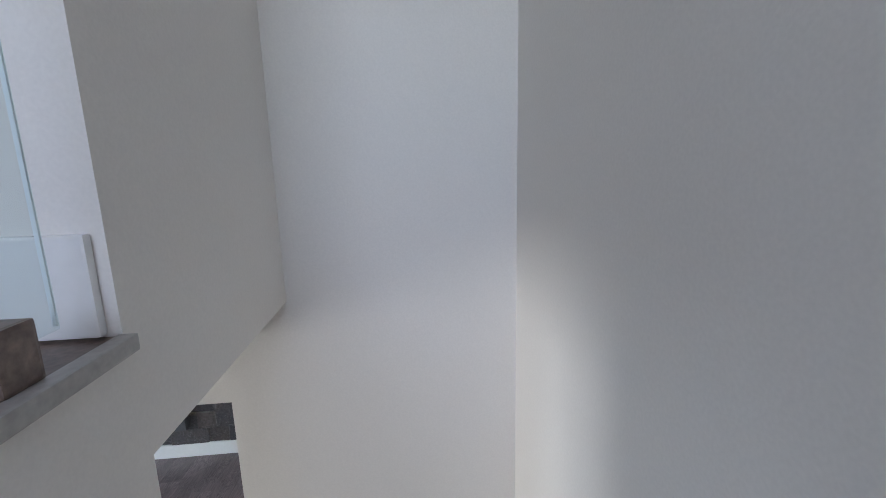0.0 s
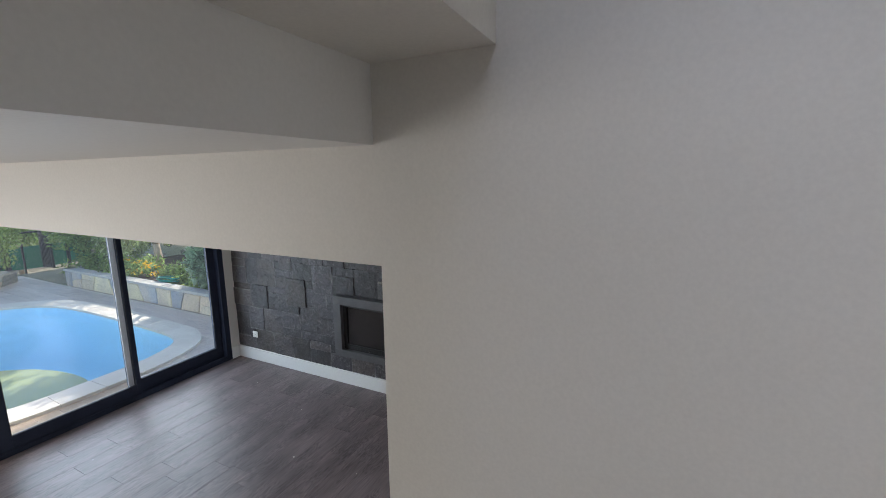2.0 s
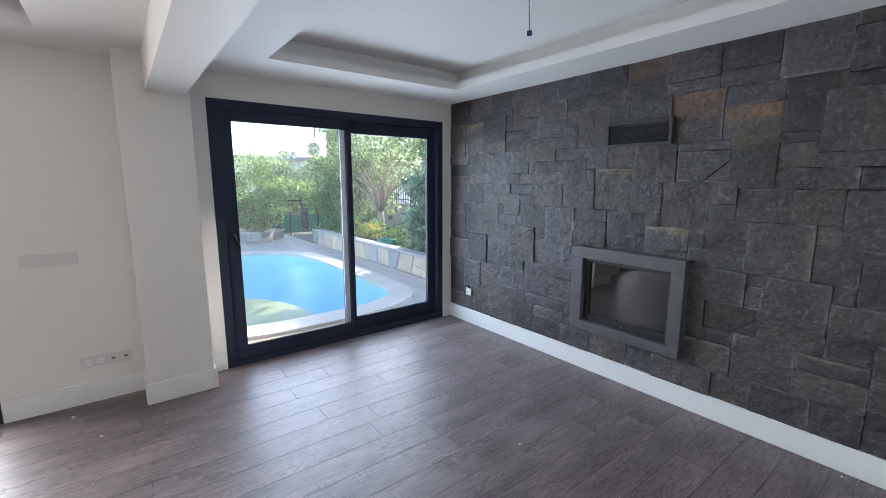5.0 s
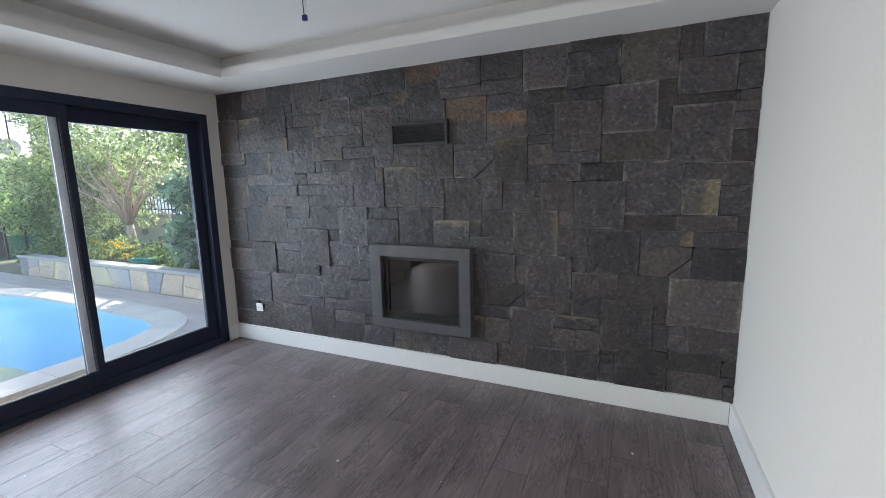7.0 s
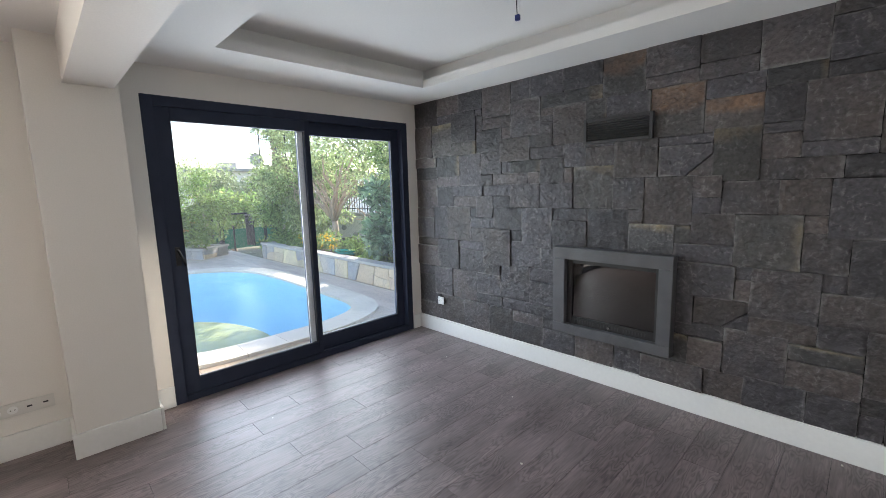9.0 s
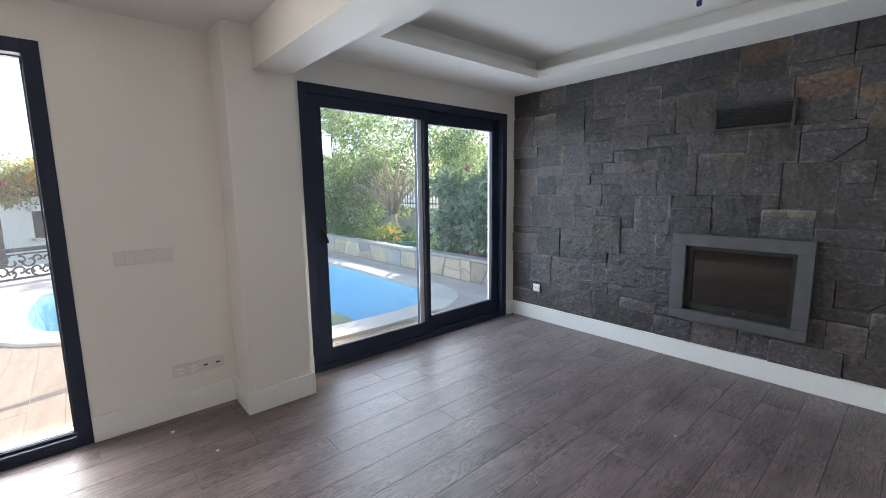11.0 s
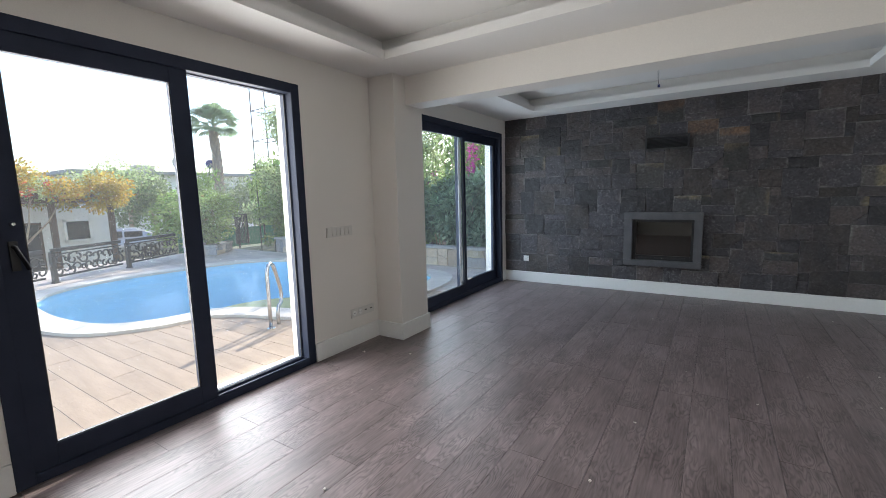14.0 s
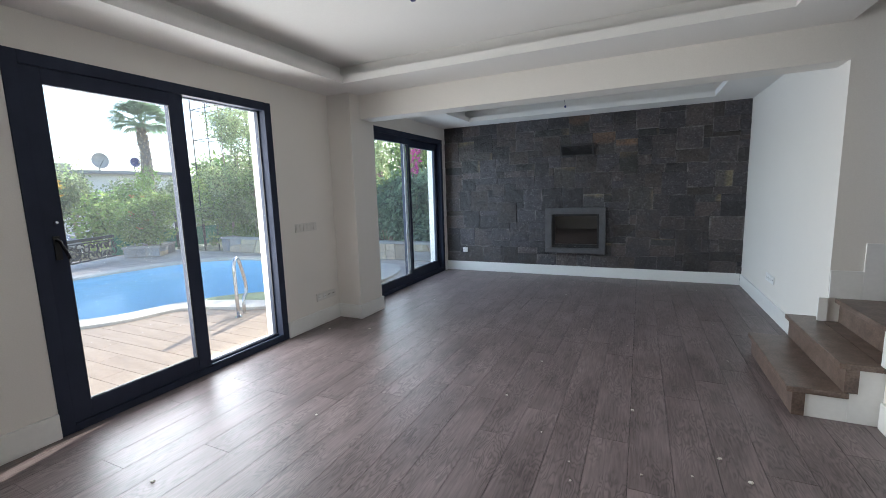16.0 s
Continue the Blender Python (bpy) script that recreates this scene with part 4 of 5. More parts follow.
# ---- stone planters ----
def stone_wall(name, x0, y0, x1, y1, h, thick, label, seed, size=0.36):
    """A low wall faced with irregular flat stones, under a concrete cap."""
    rnd = random.Random(seed)
    ln, a = math.hypot(x1 - x0, y1 - y0), math.atan2(y1 - y0, x1 - x0)
    hd = holder(name, label, "planter wall", "planter walls", at=(x0, y0, DECK))
    hd.rotation_euler.z = a
    part("core", box((0, 0, -0.2), (ln, thick, h - 0.05)), GROUT, hd)
    part("cap", box((-0.03, -0.03, h - 0.05), (ln + 0.03, thick + 0.03, h), 0.008), CAP, hd)
    top = h - 0.05
    a0, b0 = 0.0, 0.0

    def facing(poly):
        cx, cz = sum(p[0] for p in poly) / len(poly), sum(p[1] for p in poly) / len(poly)
        bm = bmesh.new()
        ring = [(cx + (px - cx) * 0.965, cz + (pz - cz) * 0.965) for px, pz in poly]
        bk, fr = [bm.verts.new((px, 0.004, pz)) for px, pz in ring], [bm.verts.new((cx + (px - cx) * 0.95, -0.014 - rnd.uniform(0, 0.006), cz + (pz - cz) * 0.95)) for px, pz in ring]
        bm.faces.new(fr)
        for q in range(len(ring)):
            bm.faces.new((bk[q], bk[(q + 1) % len(ring)], fr[(q + 1) % len(ring)], fr[q]))
        part("stone", bm, rnd.choice((FIELD, FIELD, FIELD, FIELD_GREY) if thick > 0.15 else (FIELD_GREY, FIELD_GREY, FIELD_GREY, FIELD)), hd)

    while a0 < ln - 0.05:
        w = rnd.uniform(0.7, 1.5) * size
        mid = min(max(a0, b0) + w, ln)
        a1, b1 = min(max(mid + rnd.uniform(-0.15, 0.15), a0 + 0.12), ln), min(max(mid + rnd.uniform(-0.15, 0.15), b0 + 0.12), ln)
        if mid >= ln - 0.1:
            a1 = b1 = ln
        bow = rnd.uniform(-0.03, 0.03)
        if rnd.random() < 0.45:
            z0, z1 = top * rnd.uniform(0.35, 0.65), top * rnd.uniform(0.35, 0.65)
            m0, m1 = b0 + (a0 - b0) * z0 / top, b1 + (a1 - b1) * z1 / top
            facing([(b0, 0.0), (b1, 0.0), (m1, z1), ((m0 + m1) / 2, (z0 + z1) / 2 + bow), (m0, z0)])
            facing([(m0, z0), ((m0 + m1) / 2, (z0 + z1) / 2 + bow), (m1, z1), (a1, top), (a0, top)])
        else:
            facing([(b0, 0.0), (b1, 0.0), ((a1 + b1) / 2 + bow, top / 2), (a1, top), (a0, top)])
        a0, b0 = a1, b1
    return hd


stone_wall("planter_wall", -7.3, 1.04, 0.2, 1.04, 0.40, 0.16, "low garden wall faced with cream and grey stones", 3)
stone_wall("planter_wall", -7.3, 3.2, -7.3, 1.06, 0.40, 0.16, "short end of the stone garden wall", 4)
structure("planter_soil", box((-7.15, 1.21, -0.3), (0.2, 3.6, 0.22)), SOIL, "dark planting soil behind the garden wall", "soil")
stone_wall("planter_wall", -8.93, -0.57, -8.25, -0.08, 0.28, 0.14, "low grey stone planter beside the pool", 5)
stone_wall("planter_wall", -8.25, -0.08, -8.85, 0.70, 0.28, 0.14, "low grey stone planter beside the pool", 6)
stone_wall("planter_wall", -8.85, 0.70, -9.55, 0.20, 0.28, 0.14, "low grey stone planter beside the pool", 7)
stone_wall("planter_wall", -9.55, 0.20, -8.93, -0.57, 0.28, 0.14, "low grey stone planter beside the pool", 8)

# ---- white lattice wall and iron fence behind the planting ----
back = holder("garden_wall", "white painted garden wall of rough stones behind shrubs", "garden wall", at=(-4, 3.6, 0))
part("wall", box((-6, 0, -0.3), (4.2, 0.2, 0.85)), RENDER_W, back)
part("cap", box((-6.03, -0.04, 0.85), (4.2, 0.24, 0.93), 0.006), CAP, back)
rnd = random.Random(12)
for k in range(30):
    x, z, r = -5.9 + 0.335 * k, rnd.choice((0.25, 0.5, 0.68)) + rnd.uniform(-0.05, 0.05), rnd.uniform(0.09, 0.15)
    q = [(x + r * 1.1 * math.cos(t) * rnd.uniform(0.7, 1.1), z + r * 0.8 * math.sin(t) * rnd.uniform(0.7, 1.1)) for t in (2 * math.pi * j / 7 for j in range(7))]
    bm = bmesh.new()
    f, g = [bm.verts.new((a, -0.02, b)) for a, b in q], [bm.verts.new((a, 0.002, b)) for a, b in q]
    bm.faces.new(f)
    for j in range(7):
        bm.faces.new((f[j], f[(j + 1) % 7], g[(j + 1) % 7], g[j]))
    part("stone", bm, FIELD_GREY, back)
fence = holder("iron_fence", "black iron fence with vertical bars on the garden wall", "fence", at=(-4, 3.7, 0.93))
for z in (0.1, 0.72):
    part("rail", box((-6, -0.012, z), (4.2, 0.012, z + 0.03)), IRON, fence)
for k in range(79):
    part("bar", box((-5.95 + 0.13 * k, -0.008, 0.0), (-5.934 + 0.13 * k, 0.008, 0.85)), IRON, fence)

# ---- gate ----
gate = holder("garden_gate", "black iron garden gate standing open between iron posts", "gate", at=(-10.4, 1.4, DECK))
for y in (-0.63, -0.40, -0.33, 0.40):
    part("post", box((-0.03, y - 0.03, 0), (0.03, y + 0.03, 0.92 if y < -0.35 else 1.05), 0.006), IRON, gate)
part("arch_bar", box((-0.025, -0.30, 1.0), (0.025, 0.37, 1.05), 0.006), IRON, gate)
part("side_panel", boxes(((-0.012, -0.6, 0.12), (0.012, -0.43, 0.16)), ((-0.012, -0.6, 0.82), (0.012, -0.43, 0.86))), IRON, gate)
for k in range(3):
    part("bar", box((-0.008, -0.575 + 0.055 * k, 0.16), (0.008, -0.56 + 0.055 * k, 0.82)), IRON, gate)
leaf = part("gate_leaf", boxes(((0.04, 0.34, 0.06), (0.08, 0.38, 1.0)), ((0.72, 0.30, 0.06), (0.76, 0.34, 1.0)), ((0.08, 0.32, 0.96), (0.72, 0.36, 1.0)), ((0.08, 0.32, 0.06), (0.72, 0.36, 0.10))), IRON, gate)
for k in range(8):
    part("bar", box((0.12 + 0.08 * k, 0.33, 0.10), (0.15 + 0.08 * k, 0.35, 0.96)), IRON, leaf)
GREENP = material("green_panel", (0.03, 0.16, 0.09), 0.6, scale=4, grain=50, amount=0.1, bump=0.05)
screen = holder("green_screen_fence", "green mesh fence between dark posts along the lane", "fence", at=(-12.6, 4.4, -0.5))
for k in range(7):
    part("panel", box((-0.02, -3.4 + 1.1 * k, 0.1), (0.02, -2.34 + 1.1 * k, 0.8)), GREENP, screen)
    part("post", box((-0.04, -2.33 + 1.1 * k, -0.86), (0.04, -2.29 + 1.1 * k, 0.9)), IRON, screen)


# ---- plants ----
def leaves(spots, count, size, seed, long=1.0, droop=0.3):
    """Many small folded leaves, scattered in clumps: spots are (x, y, z, radius)."""
    rg = np.random.default_rng(seed)
    w = np.array([s[3] ** 2 for s in spots], float)
    idx = rg.choice(len(spots), count, p=w / w.sum())
    c = np.array([s[:3] for s in spots])[idx]
    r = np.array([s[3] for s in spots])[idx]
    d = rg.normal(size=(count, 3))
    d /= np.linalg.norm(d, axis=1)[:, None]
    p = c + d * (r * rg.uniform(0.45, 1.08, count))[:, None] * np.array([1, 1, 0.85])
    ax = d * 0.6 + rg.normal(size=(count, 3)) * 0.6
    ax[:, 2] -= droop
    ax /= np.linalg.norm(ax, axis=1)[:, None]
    sd = np.cross(ax, rg.normal(size=(count, 3)))
    sd /= np.linalg.norm(sd, axis=1)[:, None] + 1e-9
    nrm = np.cross(ax, sd)
    s = size * rg.uniform(0.6, 1.3, count)[:, None]
    a, b = p, p + ax * s * long
    m = p + ax * s * long * 0.5 + nrm * s * 0.12
    l1, r1 = m + sd * s * 0.3, m - sd * s * 0.3
    v = np.stack([a, l1, b, r1], 1).reshape(-1, 3)
    me = bpy.data.meshes.new("leaves")
    f = np.arange(count * 4).reshape(-1, 4)
    me.from_pydata(v.tolist(), [], f.tolist())
    return me


def foliage(name, parent, spots, count, size, seed, mat, long=1.0, droop=0.3, label=""):
    me = leaves(spots, count, size, seed, long, droop)
    me.materials.append(mat)
    ob = new(name, me)
    ob.parent = parent
    return tagged(ob, label, kind="stuff")


def clumps(n, lo, hi, r0, r1, seed):
    rg = random.Random(seed)
    return [(rg.uniform(lo[0], hi[0]), rg.uniform(lo[1], hi[1]), rg.uniform(lo[2], hi[2]), rg.uniform(r0, r1)) for _ in range(n)]


def limbs(parent, ends, base, trunk_top, r, seed, mat=BARK):
    """A tapered trunk that forks into bent limbs with twigs."""
    rg = random.Random(seed)
    b, t = Vector(base), Vector(trunk_top)
    mid = (b + t) / 2 + Vector((rg.uniform(-0.06, 0.06), rg.uniform(-0.06, 0.06), 0))
    part("trunk", tube([b, mid, t], r, 9, r * 0.72), mat, parent, smooth=True)
    for e in ends:
        e = Vector(e[:3])
        k1 = t.lerp(e, 0.35) + Vector((rg.uniform(-0.15, 0.15), rg.uniform(-0.15, 0.15), rg.uniform(0, 0.12)))
        k2 = t.lerp(e, 0.7) + Vector((rg.uniform(-0.12, 0.12), rg.uniform(-0.12, 0.12), rg.uniform(0, 0.15)))
        part("limb", tube([t, k1, k2, e], r * 0.5, 7, r * 0.12), mat, parent, smooth=True)
        for q in range(3):
            s = k1.lerp(e, rg.uniform(0.1, 0.9))
            part("twig", tube([s, s + Vector((rg.uniform(-0.25, 0.25), rg.uniform(-0.25, 0.25), rg.uniform(0.05, 0.35)))], r * 0.14, 5, r * 0.05), mat, parent)


def plant(name, at, label, category="shrub"):
    return holder(name, label, category, at=at)


# the bare-limbed tree in the bed
t1 = plant("garden_tree", (-5.7, 2.2, 0.22), "garden tree with bare pale limbs and light green crown", "tree")
ends = [(-0.9, -0.3, 1.7), (-0.4, -0.5, 2.0), (0.2, -0.3, 2.2), (0.8, -0.2, 1.7), (1.1, 0.2, 1.5), (-0.2, 0.5, 2.1), (-1.3, 0.0, 1.3), (0.5, 0.4, 2.3), (-0.7, -0.6, 1.4), (0.4, -0.6, 1.6)]
limbs(t1, ends, (0, 0, -0.05), (0.05, 0, 0.62), 0.10, 5)
foliage("crown", t1, clumps(34, (-1.7, -0.9, 2.2), (1.7, 0.9, 3.4), 0.22, 0.45, 21), 8000, 0.06, 21, LEAF_LIGHT, 1.5)
rt = random.Random(19)
for k in range(90):
    a, q = rt.uniform(0, 6.283), rt.uniform(0.25, 1.0)
    p = Vector((1.2 * q * math.cos(a), 0.7 * q * math.sin(a), rt.uniform(0.9, 1.75)))
    d = Vector((math.cos(a) * 0.5, math.sin(a) * 0.4, rt.uniform(0.1, 0.6))) * rt.uniform(0.5, 0.95)
    part("twig", tube([p, p + d * 0.5 + Vector((0, 0, rt.uniform(-0.05, 0.07))), p + d], 0.013, 5, 0.005), BARK, t1)
t2 = plant("garden_tree", (-3.6, 2.1, 0.22), "pale twisted shrub trunk with sparse green top", "tree")
limbs(t2, [(-0.7, -0.2, 1.0), (0.5, -0.3, 1.1), (0.3, 0.2, 1.5), (-0.3, 0.1, 1.7), (0.9, 0.0, 0.8), (-0.9, 0.1, 0.7)], (0, 0, -0.05), (-0.15, 0, 0.4), 0.075, 8)
foliage("crown", t2, clumps(20, (-1.0, -0.4, 1.5), (1.0, 0.6, 3.0), 0.2, 0.4, 22), 5000, 0.065, 22, LEAF_LIGHT, 1.5)
# broad green shrubs at the end of the bed
t3 = plant("large_shrub", (-7.0, 2.0, 0.22), "large loose green shrub with feathery leaves")
limbs(t3, [(-0.6, 0, 1.3), (0.4, -0.3, 1.5), (0.0, 0.3, 2.0), (0.8, 0.2, 1.2)], (0, 0, -0.05), (0, 0, 0.4), 0.06, 9)
foliage("crown", t3, clumps(38, (-1.1, -0.6, 0.2), (1.1, 0.8, 2.5), 0.22, 0.42, 23), 11000, 0.06, 23, LEAF_LIGHT, 1.9)
t4 = plant("climber_tree", (-7.9, 1.9, -0.08), "tall open climber with light green leaves", "tree")
limbs(t4, [(-0.3, -0.1, 2.2), (0.4, -0.1, 2.8), (0.1, 0.2, 3.4), (-0.5, 0.2, 3.9), (0.6, 0.3, 3.5), (0.2, -0.3, 4.6)], (0, 0, -0.05), (0.05, 0, 0.9), 0.05, 10)
foliage("crown", t4, clumps(30, (-0.7, -0.6, 1.2), (0.8, 0.9, 4.1), 0.14, 0.34, 24), 4600, 0.08, 24, LEAF_LIGHT, 1.3)
foliage("lower_leaves", t4, clumps(40, (-1.1, -0.5, 0.15), (1.2, 0.9, 2.3), 0.16, 0.36, 25), 9000, 0.07, 25, LEAF, 1.5)
# iron frame that carries the climber
cf = holder("climbing_frame", "tall thin iron frame carrying a climber by the pool", "trellis", at=(-8.5, 2.0, DECK - 0.27))
for x in (-0.9, 0.85):
    for y in (0.0, 0.5):
        part("pole", tube([(x, y, 0), (x, y, 5.2)], 0.018, 8), IRON, cf)
for z in (2.55, 3.5, 4.4, 5.15):
    for y in (0.0, 0.5):
        part("cross_bar", tube([(-0.9, y, z), (0.85, y, z + 0.03)], 0.013, 6), IRON, cf)
    for x in (-0.9, 0.85):
        part("cross_bar", tube([(x, 0, z), (x, 0.5, z)], 0.013, 6), IRON, cf)
# oleander, tall and dark
for k, (x, y, hgt) in enumerate(((-2.4, 1.75, 1.35), (-1.55, 1.7, 1.45), (-0.75, 1.75, 1.4))):
    o = plant("oleander", (x, y, 0.22), "dense dark green oleander with narrow leaves behind the wall")
    for q in range(6):
        a = q * 1.05
        part("stem", tube([(0.05 * math.cos(a), 0.05 * math.sin(a), -0.04), (0.3 * math.cos(a), 0.25 * math.sin(a), hgt * 0.8)], 0.014, 6, 0.007), BARK, o)
    foliage("leaves", o, clumps(20, (-0.45, -0.4, 0.1), (0.45, 0.4, hgt), 0.18, 0.30, 31 + k), 3200, 0.13, 31 + k, LEAF_DARK, 1.4, 0.0)
bg = plant("bougainvillea", (-1.75, 2.35, 0.22), "bougainvillea with bright pink bracts climbing over shrubs")
limbs(bg, [(0.2, -0.5, 1.9), (0.4, -0.3, 2.4), (-0.5, -0.4, 2.1), (-0.2, 0.1, 2.7)], (0, 0, -0.05), (0, -0.1, 1.0), 0.04, 11)
foliage("leaves", bg, clumps(18, (-1.5, -0.5, 1.0), (1.3, 0.5, 3.2), 0.2, 0.4, 41), 7500, 0.065, 41, LEAF, 1.2)
foliage("bracts", bg, [(0.32, -0.78, 2.05, 0.10), (0.30, -0.78, 1.85, 0.11), (0.27, -0.76, 1.65, 0.10), (0.25, -0.76, 1.5, 0.07), (-1.0, -0.6, 1.35, 0.08), (-1.2, -0.6, 1.15, 0.07), (-0.8, -0.55, 1.6, 0.06)], 420, 0.055, 42, PINK, 1.0, label="bright pink bracts")
ys = plant("flowering_shrub", (-5.0, 1.55, 0.22), "low green shrub dotted with yellow flowers")
foliage("leaves", ys, clumps(16, (-0.9, -0.25, 0.0), (0.9, 0.3, 0.28), 0.12, 0.22, 51), 2600, 0.05, 51, LEAF, 1.5)
foliage("flowers", ys, clumps(26, (-0.6, -0.32, 0.15), (0.8, -0.1, 0.46), 0.025, 0.05, 52), 260, 0.035, 52, YELLOW, 1.0, label="yellow flower heads")
low2 = plant("low_hedge", (-6.4, 1.5, 0.22), "low green bedding plants behind the wall")
foliage("leaves", low2, clumps(18, (-0.9, -0.2, 0.0), (0.7, 0.3, 0.35), 0.12, 0.2, 53), 2600, 0.05, 53, LEAF, 1.5)
low3 = plant("low_hedge", (-3.4, 1.5, 0.22), "low green bedding plants behind the wall")
foliage("leaves", low3, clumps(16, (-0.7, -0.15, 0.0), (0.7, 0.3, 0.16), 0.1, 0.16, 54), 2000, 0.06, 54, LEAF, 1.5)
# green garden hose
hose = thing("garden_hose", tube([(-3.9 + (0.24 + 0.05 * math.sin(a * 0.37)) * math.cos(a), 1.40 + (0.15 + 0.03 * math.sin(a * 0.61)) * math.sin(a), 0.30 + 0.0022 * a + 0.05 * max(0, math.sin(a * 0.45)) ** 3) for a in (0.35 * k for k in range(80))], 0.014, 6),
             material("green_hose", (0.01, 0.22, 0.17), 0.4, scale=10, grain=60, amount=0.1, bump=0), "coiled green garden hose lying in the planting bed", "hose", smooth=True)
# shrub in the small planter
structure("planter_soil_small", box((-9.2, -0.15, -0.2), (-8.6, 0.3, 0.13)), SOIL, "soil in the small stone planter", "soil")
sp = plant("hibiscus", (-8.9, 0.08, 0.13), "round green hibiscus with a few red flowers")
limbs(sp, [(-0.4, 0, 0.9), (0.4, -0.1, 1.0), (0, 0.3, 1.2), (0.2, -0.4, 0.9)], (0, 0, -0.05), (0, 0, 0.3), 0.04, 13)
foliage("crown", sp, clumps(36, (-0.6, -0.6, 0.08), (0.6, 0.5, 1.95), 0.16, 0.34, 61), 9000, 0.06, 61, LEAF, 1.3)
foliage("flowers", sp, clumps(5, (0.2, -0.8, 0.4), (0.8, -0.2, 1.4), 0.03, 0.05, 62), 50, 0.05, 62, RED, 1.0, label="red hibiscus flowers")
# bed and lawn along the terrace
lw = plant("flower_bed", (-5.0, -6.75, DECK), "bright green bedding plants beside the terrace")
foliage("leaves", lw, clumps(30, (-1.6, -0.8, 0.0), (1.5, 0.7, 0.25), 0.12, 0.26, 71), 4200, 0.09, 71, GRASS, 1.8)
foliage("flowers", lw, clumps(14, (-1.5, -0.4, 0.2), (-0.2, 0.6, 0.45), 0.03, 0.06, 72), 120, 0.04, 72, RED, 1.0, label="orange red flowers")

lawn = foliage("lawn", None, [(-6.3 + 0.3 * k, -6.6 - 0.35 * q, DECK - 0.05, 0.22) for k in range(13) for q in range(8)], 9000, 0.07, 77, GRASS, 1.6, -0.8, label="short bright green lawn beside the terrace")
tagged(lawn, category="lawn")

# ---- beyond the garden ----
# pergola with yellow bougainvillea, and the neighbour's white house
pg = holder("pergola", "timber pergola carrying yellow bougainvillea beside a white house", "pergola", at=(-13.2, -3.0, -0.8))
for y in (-2.4, -0.6, 1.0, 2.4):
    part("post", box((-0.07, y - 0.07, -0.56), (0.07, y + 0.07, 2.2), 0.006), TIMBER, pg)
part("beam", box((-0.08, -2.6, 2.2), (0.08, 2.6, 2.36), 0.006), TIMBER, pg)
for k in range(9):
    part("rafter", box((-2.2, -2.5 + 0.62 * k, 2.36), (0.4, -2.43 + 0.62 * k, 2.48)), TIMBER, pg)
yb = plant("yellow_bougainvillea", (-13.0, -3.2, -0.8), "yellow-orange bougainvillea spreading over a timber pergola", "climber")
limbs(yb, [(0.1, -1.5, 2.4), (0, 0.8, 2.6), (-0.3, 1.8, 2.5), (0.2, -0.4, 2.8)], (0.1, 0.4, -0.56), (0.1, 0.5, 1.1), 0.06, 15)
foliage("crown", yb, clumps(46, (-1.3, -2.6, 2.15), (0.5, 2.7, 3.0), 0.26, 0.5, 81), 17000, 0.09, 81, LEAF_YELLOW, 1.2)
foliage("green_leaves", yb, clumps(26, (-1.3, -2.6, 2.1), (0.5, 2.7, 3.15), 0.2, 0.4, 82), 3500, 0.085, 82, LEAF_LIGHT, 1.2)
foliage("bracts", yb, clumps(18, (0.1, -2.6, 2.3), (0.6, 2.4, 3.0), 0.06, 0.12, 83), 260, 0.07, 83, RED, 1.0, label="coral red bracts")


def house(name, x0, y0, x1, y1, z0, z1, label, openings, roof_over=0.25):
    """A flat-roofed house; openings on its +x side: (y, z, width, height, kind)."""
    h = holder(name, label, "house", at=((x0 + x1) / 2, (y0 + y1) / 2, z0))
    o = Vector((-(x0 + x1) / 2, -(y0 + y1) / 2, -z0))
    part("wall", box((x0, y0, z0), (x1, y1, z1)), RENDER_W, h).location = o
    part("roof", box((x0 - roof_over, y0 - roof_over, z1), (x1 + roof_over, y1 + roof_over, z1 + 0.22), 0.01), ROOF, h).location = o
    for y, z, w, hh, kd in openings:
        f = part(kd, boxes(((x1 - 0.05, y, z), (x1 + 0.05, y + 0.07, z + hh)), ((x1 - 0.05, y + w - 0.07, z), (x1 + 0.05, y + w, z + hh)), ((x1 - 0.05, y, z + hh - 0.07), (x1 + 0.05, y + w, z + hh)), ((x1 - 0.05, y, z), (x1 + 0.05, y + w, z + 0.07))), SKIRT if kd == "window" else TIMBER, h)
        f.location = o
        part("pane", box((x1 - 0.02, y + 0.07, z + 0.07), (x1 + 0.015, y + w - 0.07, z + hh - 0.07)), CARGLASS if kd == "window" else DARK, f)
    return h


house("neighbour_house", -21, -5.6, -15.4, 0.1, LANE - 0.02, 1.75, "white rendered single-storey house behind a timber pergola", [(-2.7, -1.3, 0.95, 2.1, "door"), (-1.2, 0.1, 0.75, 0.75, "window"), (-4.9, 0.0, 1.2, 1.0, "window")])
thing("mail_box", boxes(((-15.39, -3.15, 0.45), (-15.15, -2.75, 0.8)), ((-15.41, -3.18, 0.8), (-15.12, -2.72, 0.84)), bevel=0.02), material("blue_enamel", (0.03, 0.12, 0.42), 0.4, scale=6, grain=60, amount=0.1, bump=0), "blue mail box on the white house wall", "mail box")
house("flat_roof_house", -39, 4, -31, 15.5, -2, 3.27, "pale flat-roofed house far behind the trees", [(5.5, 0.9, 1.5, 1.2, "window"), (8.2, 0.9, 1.5, 1.2, "window"), (11.5, 0.9, 1.8, 1.2, "window")], 0.6)
house("flat_roof_house", -46, 17, -36, 28, -2, 3.3, "pale flat-roofed house far behind the trees", [(18.5, 1.0, 1.5, 1.2, "window"), (22, 1.0, 1.5, 1.2, "window")], 0.5)
